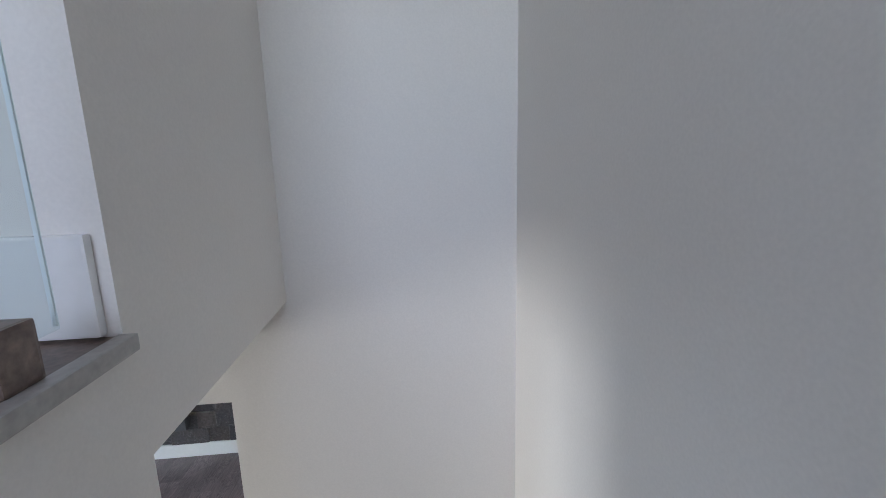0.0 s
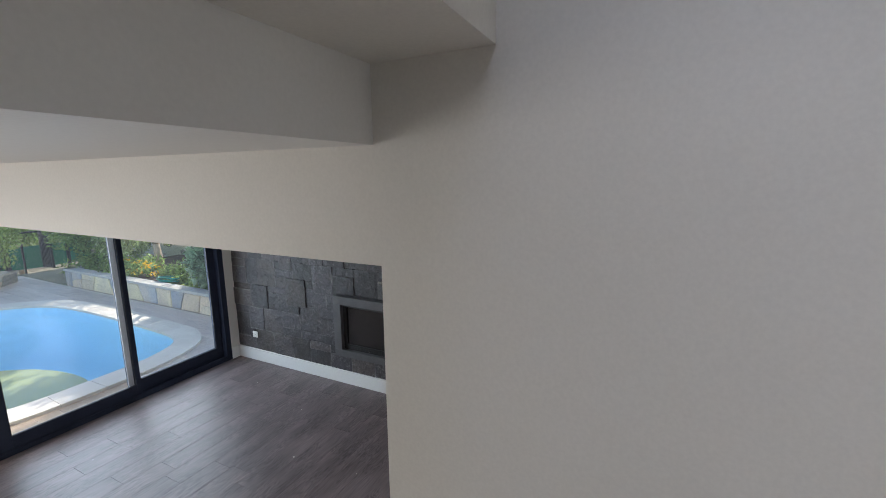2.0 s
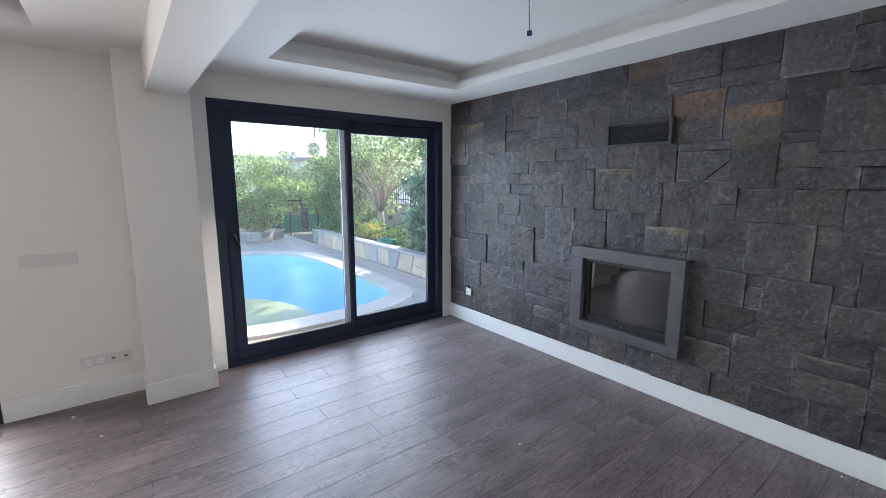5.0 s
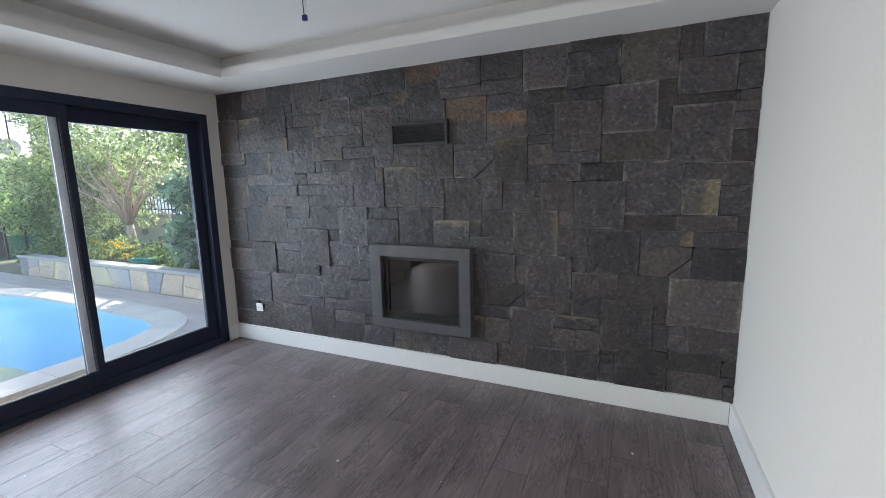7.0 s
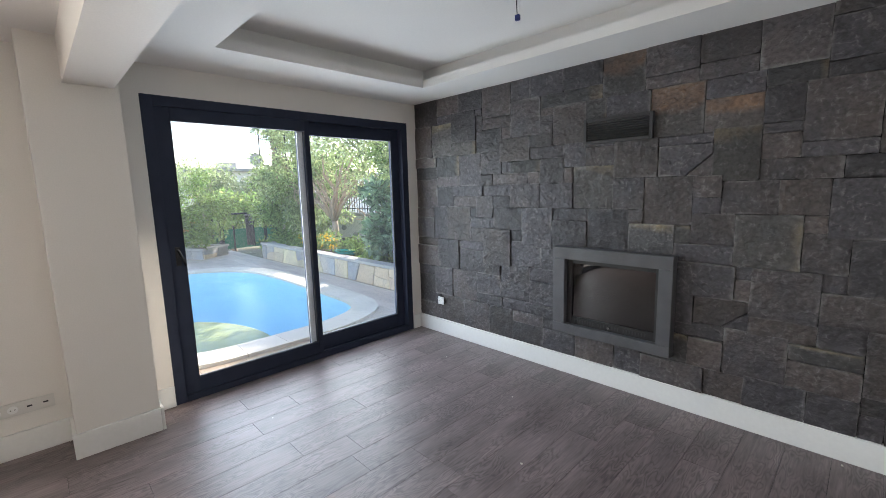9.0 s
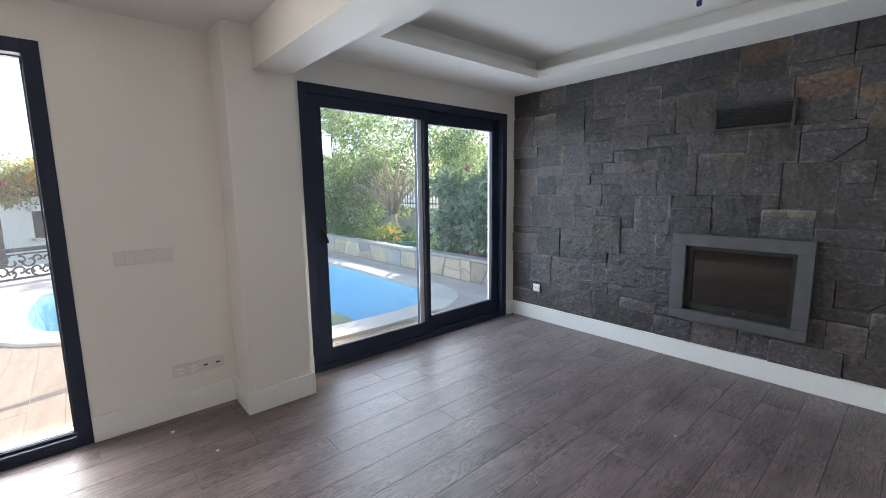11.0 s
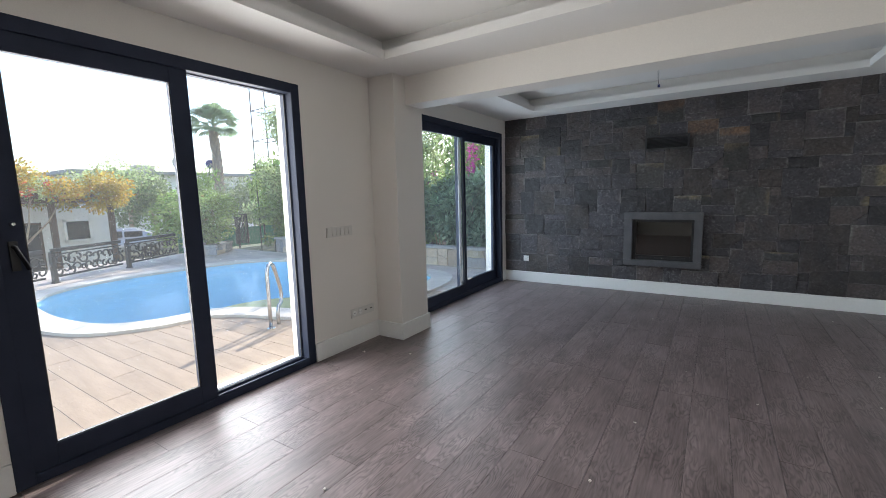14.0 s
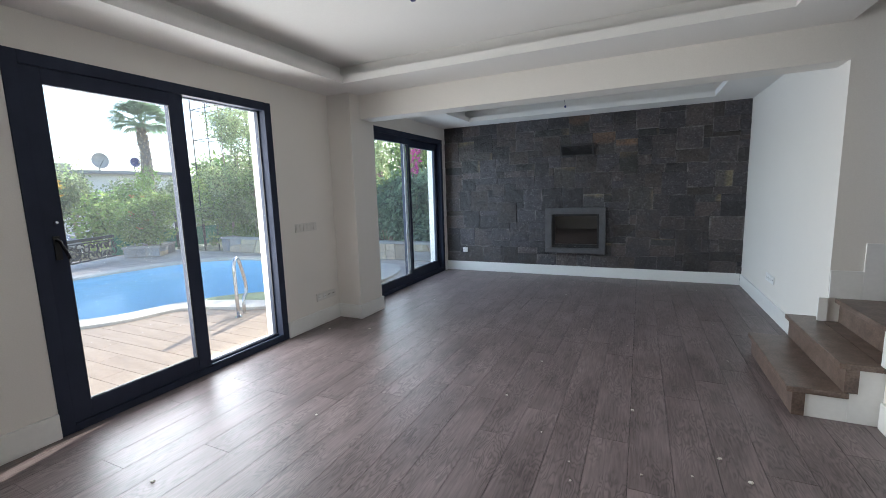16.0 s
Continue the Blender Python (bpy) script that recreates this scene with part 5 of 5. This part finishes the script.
thing("water_tank", boxes(((-34.2, 8.1, 3.49), (-33.0, 9.3, 4.02)), ((-34.25, 8.05, 4.02), (-32.95, 9.35, 4.07)), bevel=0.03), CAP, "grey water tank on the flat roof", "water tank")


def dish(x, y, z, r, mat, label):
    h = holder("satellite_dish", label, "satellite dish", "satellite dishes", at=(x, y, z))
    bm = bmesh.new()
    rings = [[bm.verts.new((0.35 * r * (k / 5) ** 2, r * k / 5 * math.cos(a), 0.75 + r * k / 5 * math.sin(a))) for a in (2 * math.pi * j / 20 for j in range(20))] for k in range(1, 6)]
    c = bm.verts.new((0, 0, 0.75))
    for j in range(20):
        bm.faces.new((c, rings[0][j], rings[0][(j + 1) % 20]))
        for a, b in zip(rings, rings[1:]):
            bm.faces.new((a[j], b[j], b[(j + 1) % 20], a[(j + 1) % 20]))
    part("reflector", bm, mat, h, smooth=True)
    part("mast", tube([(0, 0, 0), (-0.03, 0, 0.72)], 0.04, 8), IRON, h)
    part("arm", tube([(0.05, 0, 0.35), (0.55, 0, 0.72)], 0.02, 6), IRON, h)


dish(-31.5, 10.3, 3.47, 0.55, CAP, "pale satellite dish on the flat roof")
dish(-31.5, 12.6, 3.47, 0.36, BLUE, "small blue satellite dish on the flat roof")

# palm
palm = holder("palm_tree", "fan palm with a shaggy trunk behind the houses", "palm", at=(-22, 7.9, -0.5))
pts = [(0.05 * math.sin(k), 0.04 * math.cos(k * 1.3), 0.46 * k) for k in range(14)]
bm = tube(pts, 0.34, 12, 0.22)
for v in bm.verts:
    v.co.x += random.uniform(-0.05, 0.05)
    v.co.y += random.uniform(-0.05, 0.05)
part("trunk", bm, material("palm_bark", (0.24, 0.20, 0.17), 0.9, spots=(0.13, 0.11, 0.09), scale=6, grain=30, amount=0.3, bump=0.6, stretch=(1, 1, 3)), palm)
for k in range(90):
    a, z = k * 2.399, 2.0 + 4.1 * k / 90
    r = 0.33 - 0.018 * z
    q = Vector((math.cos(a), math.sin(a), 0))
    part("leaf_base", tube([q * (r - 0.05) + Vector((0, 0, z)), q * (r + 0.10) + Vector((0, 0, z + 0.14))], 0.05, 5, 0.02), BARK, palm)
PALML = leaf_material("palm_leaf", (0.20, 0.30, 0.16), (0.27, 0.36, 0.20))


def fan(az, el, ln, spread=1.25, n=15):
    """A palm leaf: a stalk and a folded fan of narrow blades that hang at their tips."""
    bm = bmesh.new()
    d = Vector((math.cos(az) * math.cos(el), math.sin(az) * math.cos(el), math.sin(el)))
    side = Vector((-math.sin(az), math.cos(az), 0))
    lift = side.cross(d)
    side = (side + lift * 0.35 * math.sin(az * 5.3)).normalized()
    st = d * ln * 0.48
    for k in range(n):
        a = spread * (2 * k / (n - 1) - 1)
        q = (d * math.cos(a) + side * math.sin(a)).normalized()
        reach = ln * (0.62 - 0.10 * abs(a)) * (0.92 + 0.16 * ((k * 7) % 3) / 2)
        midp = st + q * reach * 0.6 + lift * 0.03 * (k % 2)
        tip = st + q * reach - Vector((0, 0, reach * (0.22 + 0.16 * abs(a))))
        w = (side * math.cos(a) - d * math.sin(a)) * 0.046
        bm.faces.new([bm.verts.new(p) for p in (st, midp + w, tip, midp - w)])
    bm.faces.new([bm.verts.new(p) for p in (side * 0.03, st + side * 0.02, st - side * 0.02, side * -0.03)])
    return bm


for k in range(48):
    el = (1.35, 1.0, 0.7, 0.42, 0.15, -0.2)[k % 6]
    f = part("frond", fan(k * 2.399, el, 1.5 + 0.13 * math.sin(k), 1.0, 19), PALML, palm)
    f.location = (0, 0, 6.1)
pf = holder("palm_tree", "low young palm with yellow-green fronds beyond the railing", "palm", at=(-9.6, -7.4, -1.6))
part("trunk", tube([(0, 0, 0), (0.03, 0, 0.6), (0, 0.02, 1.3)], 0.16, 10, 0.13), BARK, pf)
PALMY = leaf_material("young_palm_leaf", (0.30, 0.32, 0.06), (0.22, 0.27, 0.06))
for k in range(14):
    f = part("frond", fan(k * 2.399, (0.9, 0.5, 0.15)[k % 3], 1.15, 1.1, 19), PALMY, pf)
    f.location = (0, 0, 1.3)

# parked car
car = holder("car", "silver parked hatchback beside the lane", "car", at=(-22.2, 2.6, LANE))
car.rotation_euler.z = radians(-21)
prof = [(-2.05, 0.35), (-2.05, 0.75), (-1.85, 0.92), (-1.15, 1.0), (-0.45, 1.42), (0.75, 1.45), (1.55, 1.05), (1.98, 0.95), (2.05, 0.55), (2.05, 0.3)]
bm = bmesh.new()
cols = [[bm.verts.new((s * (0.84 if z < 1.0 else 0.66), y, z)) for y, z in prof] for s in (-1, 1)]
bm.faces.new(cols[0])
bm.faces.new(cols[1])
for k in range(len(prof)):
    j = (k + 1) % len(prof)
    bm.faces.new((cols[0][k], cols[0][j], cols[1][j], cols[1][k]))
bmesh.ops.bevel(bm, geom=bm.edges[:], offset=0.05, segments=2, affect="EDGES")
part("body", bm, CARPAINT, car, smooth=True)
for s in (-1, 1):
    part("side_window", box((s * 0.70 - 0.06, -0.75, 1.03), (s * 0.70 + 0.06, 0.25, 1.33), 0.03), CARGLASS, car)
    part("side_window", box((s * 0.70 - 0.06, 0.32, 1.03), (s * 0.70 + 0.06, 1.05, 1.31), 0.03), CARGLASS, car)
    for y in (-1.3, 1.3):
        wh = part("wheel", tube([(s * 0.72, y, 0.31), (s * 0.87, y, 0.31)], 0.31, 20), RUBBER, car)
        part("rim", tube([(s * 0.86, y, 0.31), (s * 0.885, y, 0.31)], 0.19, 16), STEEL, wh)

# terrace with a roof below the garden
tr = holder("roof_terrace", "white building with a roofed terrace, dark posts and chairs", "house", at=(-18, -9.2, -5))
part("wall", box((-6, 0, 0), (0, 1.75, 4.97)), RENDER_W, tr)
part("wall", box((-6, 1.75, 0), (-0.35, 4.6, 4.97)), RENDER_W, tr)
part("string_course", box((-0.35, 1.76, 4.35), (-0.31, 4.6, 4.40)), RENDER_W, tr)
part("floor_edge", box((-6.05, -0.08, 4.97), (0.06, 4.6, 5.05), 0.01), CAP, tr)
for x, y in ((-0.12, 0.38), (-0.12, 1.5), (-5, 0.38), (-0.45, 4.2)):
    part("post", box((x - 0.05, y - 0.05, 5.05), (x + 0.05, y + 0.05, 6.62), 0.006), TIMBER, tr)
bm = box((-6.4, -0.35, 6.62), (0.4, 4.8, 6.74), 0.01)
for v in bm.verts:
    v.co.z += 0.09 * (v.co.y + 0.35)
part("roof", bm, CAP, tr, "pale flat terrace roof")
for k in range(12):
    y = -0.2 + 0.4 * k
    part("rafter_end", box((0.0, y, 6.50 + 0.09 * (y + 0.35)), (0.36, y + 0.10, 6.60 + 0.09 * (y + 0.35))), TIMBER, tr)
for z in (5.25, 5.48):
    part("rail", box((-0.14, 0.46, z), (-0.11, 1.42, z + 0.035)), IRON, tr)
part("screen", box((-1.5, 1.9, 5.45), (-1.42, 4.4, 6.4)), ROOF, tr, "grey slatted screen")
for y in (1.1, 1.75, 2.35):
    part("chair_seat", box((-0.75, y, 5.24), (-0.35, y + 0.38, 5.28)), TIMBER, tr)
    for k in range(3):
        part("chair_slat", box((-0.36, y, 5.31 + 0.08 * k), (-0.33, y + 0.38, 5.36 + 0.08 * k)), TIMBER, tr)
    for q in (0.02, 0.33):
        part("chair_leg", box((-0.38, y + q, 5.05), (-0.34, y + q + 0.03, 5.52)), TIMBER, tr)
hut = holder("garden_hut", "low hut with a brown pitched roof below the terrace", "hut", at=(-16.4, -10.1, -3))
part("wall", box((-1, -1, 0), (1, 1, 1.9)), CAP, hut)
bm = bmesh.new()
vs = [bm.verts.new(p) for p in ((-1.4, -1.5, 1.85), (1.4, -1.5, 1.85), (1.4, 1.5, 1.85), (-1.4, 1.5, 1.85), (0, -0.2, 2.6), (0, 0.2, 2.6))]
for f in ((0, 1, 4), (1, 2, 5, 4), (2, 3, 5), (3, 0, 4, 5), (3, 2, 1, 0)):
    bm.faces.new([vs[q] for q in f])
part("roof", bm, TIMBER, hut, "brown pitched roof")


def far_tree(x, y, z, hgt, rad, seed, mat=LEAF_FAR, count=3600, leaf=0.16):
    h = plant("background_tree", (x, y, z), "broad green tree beyond the garden fence", "tree")
    limbs(h, [(rad * 0.5 * math.cos(a), rad * 0.5 * math.sin(a), hgt * 0.75) for a in (0.3, 2.0, 3.6, 5.1)], (0, 0, 0), (0, 0, hgt * 0.4), 0.14, seed)
    foliage("crown", h, clumps(24, (-rad * 0.7, -rad * 0.7, hgt * 0.4), (rad * 0.7, rad * 0.7, hgt * 0.95), rad * 0.26, rad * 0.45, seed), count, leaf, seed, mat, 1.2)
    return h


for k, (x, y, z, hh, rr, mt) in enumerate(((-17.5, 3.6, -0.8, 2.5, 1.5, LEAF), (-19.5, 5.9, -0.8, 2.8, 1.7, LEAF_FAR), (-15.2, 6.6, -0.6, 2.6, 1.4, LEAF_LIGHT), (-26.2, 4.8, -1.0, 4.7, 2.3, LEAF_LIGHT), (-12.8, 5.6, -0.5, 2.8, 1.3, LEAF),
                                           (-10.6, 4.4, -0.4, 3.1, 1.4, LEAF), (-8.4, 7.2, -0.3, 3.6, 1.7, LEAF_LIGHT), (-5.4, 8.0, -0.3, 4.2, 1.9, LEAF), (-2.6, 7.4, -0.3, 4.2, 1.9, LEAF),
                                           (-24, 10.5, -1, 3.8, 2.0, LEAF_FAR), (-26, 6.0, -1.2, 3.8, 2.0, LEAF_FAR))):
    base = LANE if x < -12.2 else -0.35
    far_tree(x, y, base, hh + z - base, rr, 100 + k, mt)
# wooded slope below and hills far off
woods = []
rg = random.Random(5)
for k in range(220):
    d = rg.uniform(38, 120)
    a = rg.uniform(math.radians(165), math.radians(215))
    woods.append((d * math.cos(a), -4 + d * math.sin(a), -3.0 + 0.02 * d + rg.uniform(0, 1.5), rg.uniform(1.6, 3.2)))
fw = foliage("far_woods", None, woods, 60000, 0.42, 7, LEAF_HAZED, 1.1, label="green woods with painted haze on the slope below the terrace")
tagged(fw, category="woods")
# haze of distance is put into the hills' base colour
HILL = material("hazed_hill", (0.26, 0.34, 0.38), 0.95, spots=(0.17, 0.24, 0.27), scale=0.02, grain=0.2, amount=0.12, bump=0, space="Object")
bm = bmesh.new()
prev = None
for k in range(61):
    a = math.radians(95 + 2.6 * k)
    r = 420
    hgt = 9 + 9 * noise.noise(Vector((k * 0.17, 1.3, 0))) + 3 * noise.noise(Vector((k * 0.7, 7.3, 0)))
    cur = [bm.verts.new((r * math.cos(a), r * math.sin(a), -30)), bm.verts.new((r * 1.02 * math.cos(a), r * 1.02 * math.sin(a), max(hgt * 0.6, 0))), bm.verts.new((r * 1.12 * math.cos(a), r * 1.12 * math.sin(a), hgt))]
    if prev:
        for i in (0, 1):
            bm.faces.new((prev[i], cur[i], cur[i + 1], prev[i + 1]))
    prev = cur
structure("backdrop", bm, HILL, "blue-green horizon hills with distance haze in their colour", "hills")

# ================= pieces of floors and walls =================
# terrace tiles, long side towards the pool
floor_out = tagged(new("terrace_tiles"), "sand-coloured wood-look terrace tiles around the pool", "pavement", kind="structure")


def tile_mesh(w, l, mat):
    return mesh_of("tile", box((0, 0, -0.008), (l - 0.005, w - 0.005, 0.004), 0.0012), mat)


TW, TL = 0.205, 1.30
meshes = {("a", TL): tile_mesh(TW, TL, TILE), ("b", TL): tile_mesh(TW, TL, DECKT)}
def lay_tile(x0, x1, y):
    kind, ln = "b" if y > -1.0 or x0 < -5.5 else "a", round(x1 - x0, 3)
    if (kind, ln) not in meshes:
        meshes[(kind, ln)] = tile_mesh(TW, ln, TILE if kind == "a" else DECKT)
    ob = new("tile", meshes[(kind, ln)])
    ob.parent, ob.location = floor_out, (x0, y, DECK - 0.004)


for r in range(52):
    y = -9.5 + TW * r
    if y + TW > 1.03:
        continue
    for c in range(9):
        x = -9.6 + TL * c - (0.0, 0.45, 0.9)[r % 3]
        x0, x1 = max(x, -9.6), min(x + TL, OUT)
        if x1 - x0 < 0.1:
            continue
        # tiles at the pool are cut to end under its coping
        steps = max(1, round((x1 - x0) / 0.13))
        dry = [not any(inside((x0 + (x1 - x0) * q / steps, y + v), POOL) for q in (k, k + 1) for v in (0.0, TW)) for k in range(steps)]
        first = None
        for k in range(steps + 1):
            if k < steps and dry[k]:
                first = k if first is None else first
            elif first is not None:
                lay_tile(x0 + (x1 - x0) * first / steps, x0 + (x1 - x0) * k / steps, y)
                first = None

# oak planks
floor_in = tagged(new("floor"), "grey-brown oak laminate planks with fine dark joints", "floor", kind="structure")
PW, PLN = 0.20, 1.28
planks = {}
for c in range(23):
    x0, x1 = max(-0.123 + PW * c, 0.0), min(-0.123 + PW * (c + 1), 4.36)
    if x1 - x0 < 0.02:
        continue
    y = L - random.uniform(0, PLN)
    while y < 0:
        a, b = max(y, L), min(y + PLN, 0.0)
        y += PLN
        if b - a < 0.03:
            continue
        key = (round(x1 - x0, 3), round(b - a, 2))
        if key not in planks:
            planks[key] = mesh_of("plank", box((0.0009, 0.0007, -0.014), (x1 - x0 - 0.0009, b - a - 0.0007, 0.0), 0.0018), OAK)
        ob = new("plank", planks[key])
        ob.parent, ob.location = floor_in, (x0, a, 0)

# slate cladding
cladding = tagged(new("slate_cladding"), "dark grey slate cladding of squared rough stones with rusty patches", "stone wall", kind="structure")
MOD = 0.02                     # the stones' sizes run in steps of two centimetres
MX, MZ = 218, 115
SZ = SK - 0.004
used = np.zeros((MX, MZ), bool)
stones = []
rs = random.Random(77)


def lay(mat, *cells):
    """Lays stones: column and row of the lower left corner, width and height, in modules."""
    for i, j, w, h in cells:
        if not used[i:i + w, j:j + h].any():
            used[i:i + w, j:j + h] = True
            stones.append([i, j, w, h, mat])


# the stained stones, then the large ones from the window towards the side wall
lay(RUST, (104, 101, 15, 14), (121, 85, 16, 15), (137, 86, 15, 9))
lay(OCHRE, (13, 86, 14, 15), (140, 70, 12, 16), (93, 61, 16, 16), (115, 44, 15, 12), (130, 50, 5, 6), (126, 9, 10, 10))
lay(OCHRE_SIDE, (78, 101, 26, 5), (98, 89, 8, 12), (27, 86, 16, 6), (16, 76, 16, 10), (63, 76, 15, 5), (147, 44, 16, 16), (189, 49, 15, 5))
lay(OCHRE_BAND, (200, 60, 10, 10))
CRACKED = ((124, 72, 16, 10), (189, 39, 15, 10), (137, 24, 15, 9))
lay(SLATE, (0, 102, 17, 13), (17, 106, 15, 9), (32, 106, 15, 9), (28, 92, 15, 14), (0, 86, 13, 16), (32, 71, 14, 15), (0, 75, 16, 6),
    (0, 61, 16, 14), (16, 61, 12, 10), (28, 66, 19, 5), (13, 44, 10, 17), (23, 45, 16, 16), (0, 44, 13, 11), (18, 29, 13, 15), (0, 29, 18, 11),
    (13, 14, 13, 15), (26, 14, 16, 15), (0, 8, 13, 16), (17, 0, 17, 14), (0, 0, 17, 8))
lay(SLATE, (47, 101, 16, 14), (63, 106, 10, 9), (73, 106, 15, 9), (63, 91, 15, 15), (43, 86, 15, 10), (58, 81, 15, 10), (46, 76, 11, 10),
    (53, 71, 19, 5), (63, 61, 15, 10), (43, 56, 10, 10), (53, 51, 16, 10), (69, 46, 15, 15), (48, 35, 15, 15), (63, 35, 16, 11), (31, 29, 17, 11),
    (57, 19, 16, 16), (42, 19, 15, 10), (34, 0, 16, 14), (50, 0, 14, 14), (64, 0, 16, 9))
lay(SLATE, (88, 106, 16, 9), (119, 105, 16, 10), (84, 87, 14, 14), (106, 89, 15, 12), (89, 77, 9, 10), (109, 72, 15, 13), (78, 71, 11, 10),
    (109, 61, 11, 11), (78, 61, 15, 10), (99, 41, 16, 20), (84, 46, 15, 10), (90, 35, 35, 5), (73, 29, 16, 6), (89, 29, 36, 6), (73, 20, 17, 9),
    (90, 9, 5, 20), (95, 14, 29, 15), (95, 0, 16, 14), (111, 0, 10, 14), (80, 0, 15, 9))
lay(SLATE, (135, 106, 15, 9), (150, 101, 15, 14), (152, 86, 9, 10), (161, 80, 15, 16), (152, 70, 18, 6), (120, 56, 15, 16), (143, 60, 14, 10),
    (157, 60, 11, 10), (135, 50, 12, 10), (163, 44, 10, 11), (130, 44, 17, 6), (125, 34, 23, 10), (153, 29, 15, 15), (125, 23, 12, 11),
    (146, 9, 16, 15), (124, 19, 22, 4), (136, 9, 10, 10), (121, 0, 20, 9), (141, 0, 11, 9), (152, 0, 15, 9))
lay(SLATE, (181, 100, 16, 15), (203, 105, 15, 10), (165, 100, 16, 11), (197, 95, 15, 10), (176, 85, 16, 15), (196, 76, 16, 14), (176, 76, 20, 9),
    (184, 60, 16, 16), (200, 70, 18, 5), (168, 55, 15, 15), (173, 39, 16, 15), (204, 39, 14, 10), (183, 28, 15, 11), (198, 24, 20, 15),
    (178, 14, 16, 14), (204, 16, 14, 8), (162, 10, 16, 8), (199, 8, 15, 7), (183, 0, 16, 14), (167, 0, 11, 10))
lay(None, *CRACKED)
# small stones fill what is left
while not used.all():
    i, j = (int(v) for v in np.argwhere(~used)[0])
    w = h = 1
    tall = rs.choice((5, 7, 9))
    while j + h < MZ and h < tall and not used[i, j + h]:
        h += 1
    while i + w < MX and w < 16 and not used[i + w, j:j + h].any():
        w += 1
    if min(w, h) < 3:
        # a sliver: a stone beside it reaches over
        for t in stones:
            if not t[4]:
                continue
            beside, level = t[1] <= j < t[1] + t[3], t[0] <= i < t[0] + t[2]
            if beside and t[0] + t[2] == i and w <= h:
                t[2] += w
                h = min(h, t[1] + t[3] - j)
                break
            if beside and t[0] == i + w and w <= h:
                t[0], t[2] = t[0] - w, t[2] + w
                h = min(h, t[1] + t[3] - j)
                break
            if level and t[1] + t[3] == j and h < w:
                t[3] += h
                w = min(w, t[0] + t[2] - i)
                break
            if level and t[1] == j + h and h < w:
                t[1], t[3] = t[1] - h, t[3] + h
                w = min(w, t[0] + t[2] - i)
                break
        used[i:i + w, j:j + h] = True
    else:
        lay(SLATE if rs.random() > 0.02 else rs.choice((OCHRE, OCHRE_SIDE)), (i, j, w, h))


def slab_mesh(a, b, mat, rv):
    """A squared stone with a chipped rim, corners not quite square and an uneven riven face."""
    g = 0.0008
    stops = (0.0, 0.06, 0.28, 0.5, 0.72, 0.94, 1.0)
    n = len(stops) - 1
    skew = [rv.uniform(-0.002, 0.002) for _ in range(4)]
    tilt, phase = rv.uniform(-0.002, 0.002), rv.uniform(0, 50)
    rough = rv.choice((0.004, 0.006, 0.010))
    bm = bmesh.new()
    grid = []
    for r in range(n + 1):
        row = []
        for c in range(n + 1):
            rim_r, rim_c = r in (0, n), c in (0, n)
            cut = 0.003 * rv.random() if rim_r and rim_c else 0.0
            u, v = stops[c], stops[r]
            x = g + (a - 2 * g) * u + skew[0] * (v - 0.5) + (rv.uniform(-0.001, 0.0022) + cut) * (1 if c < n / 2 else -1)
            z = g + (b - 2 * g) * v + skew[1] * (u - 0.5) + (rv.uniform(-0.001, 0.0022) + cut) * (1 if r < n / 2 else -1)
            y = tilt * (u + v - 1) + (rv.uniform(-0.001, 0.002) if rim_r or rim_c else rough * noise.noise(Vector((x * 9, phase, z * 9))) - 0.001)
            row.append(bm.verts.new((x, y, z)))
        grid.append(row)
    for r in range(n):
        for c in range(n):
            bm.faces.new((grid[r][c], grid[r][c + 1], grid[r + 1][c + 1], grid[r + 1][c])).smooth = True
    edge = grid[0] + [grid[r][n] for r in range(1, n + 1)] + grid[n][n - 1::-1] + [grid[r][0] for r in range(n - 1, 0, -1)]
    rim = [bm.verts.new(v.co) for v in edge]
    back = [bm.verts.new((v.co.x, 0.034, v.co.z)) for v in edge]
    for k in range(len(edge)):
        j = (k + 1) % len(edge)
        bm.faces.new((rim[k], back[k], back[j], rim[j]))
    me = bpy.data.meshes.new("stone")
    bm.to_mesh(me)
    bm.free()
    me.materials.append(mat)
    return me


def shard_mesh(corners, mat):
    """A flat piece of a broken stone, its rim chamfered."""
    bm = bmesh.new()
    cx, cz = sum(p[0] for p in corners) / len(corners), sum(p[1] for p in corners) / len(corners)
    front = [bm.verts.new((x + (cx - x) * 0.03, 0.0, z + (cz - z) * 0.03)) for x, z in corners]
    rim = [bm.verts.new((x + (cx - x) * 0.012, 0.004, z + (cz - z) * 0.012)) for x, z in corners]
    back = [bm.verts.new((x + (cx - x) * 0.012, 0.034, z + (cz - z) * 0.012)) for x, z in corners]
    bm.faces.new(front)
    for p, q in ((front, rim), (rim, back)):
        for k in range(len(p)):
            bm.faces.new((p[k], p[(k + 1) % len(p)], q[(k + 1) % len(p)], q[k]))
    return mesh_of("stone", bm, mat)


def set_stone(me, x, y, z):
    ob = new("stone", me)
    ob.parent, ob.location = cladding, (x, y, z)


for i, j, w, h, mt in stones:
    x, z, a, b = i * MOD, SZ + j * MOD, w * MOD, h * MOD
    y = -0.010 - rs.choice((0, 0.001, 0.002, 0.003, 0.004, 0.006, 0.010, 0.015))
    if mt:
        set_stone(slab_mesh(a, b, mt, rs), x, y, z)
    else:
        # broken across its lower right corner
        set_stone(shard_mesh([(0, 0), (a * 0.52, 0), (a, b * 0.68), (a, b), (0, b)], SLATE), x, y, z)
        set_stone(shard_mesh([(a * 0.54, 0), (a, 0), (a, b * 0.65)], SLATE), x, y + 0.003, z)
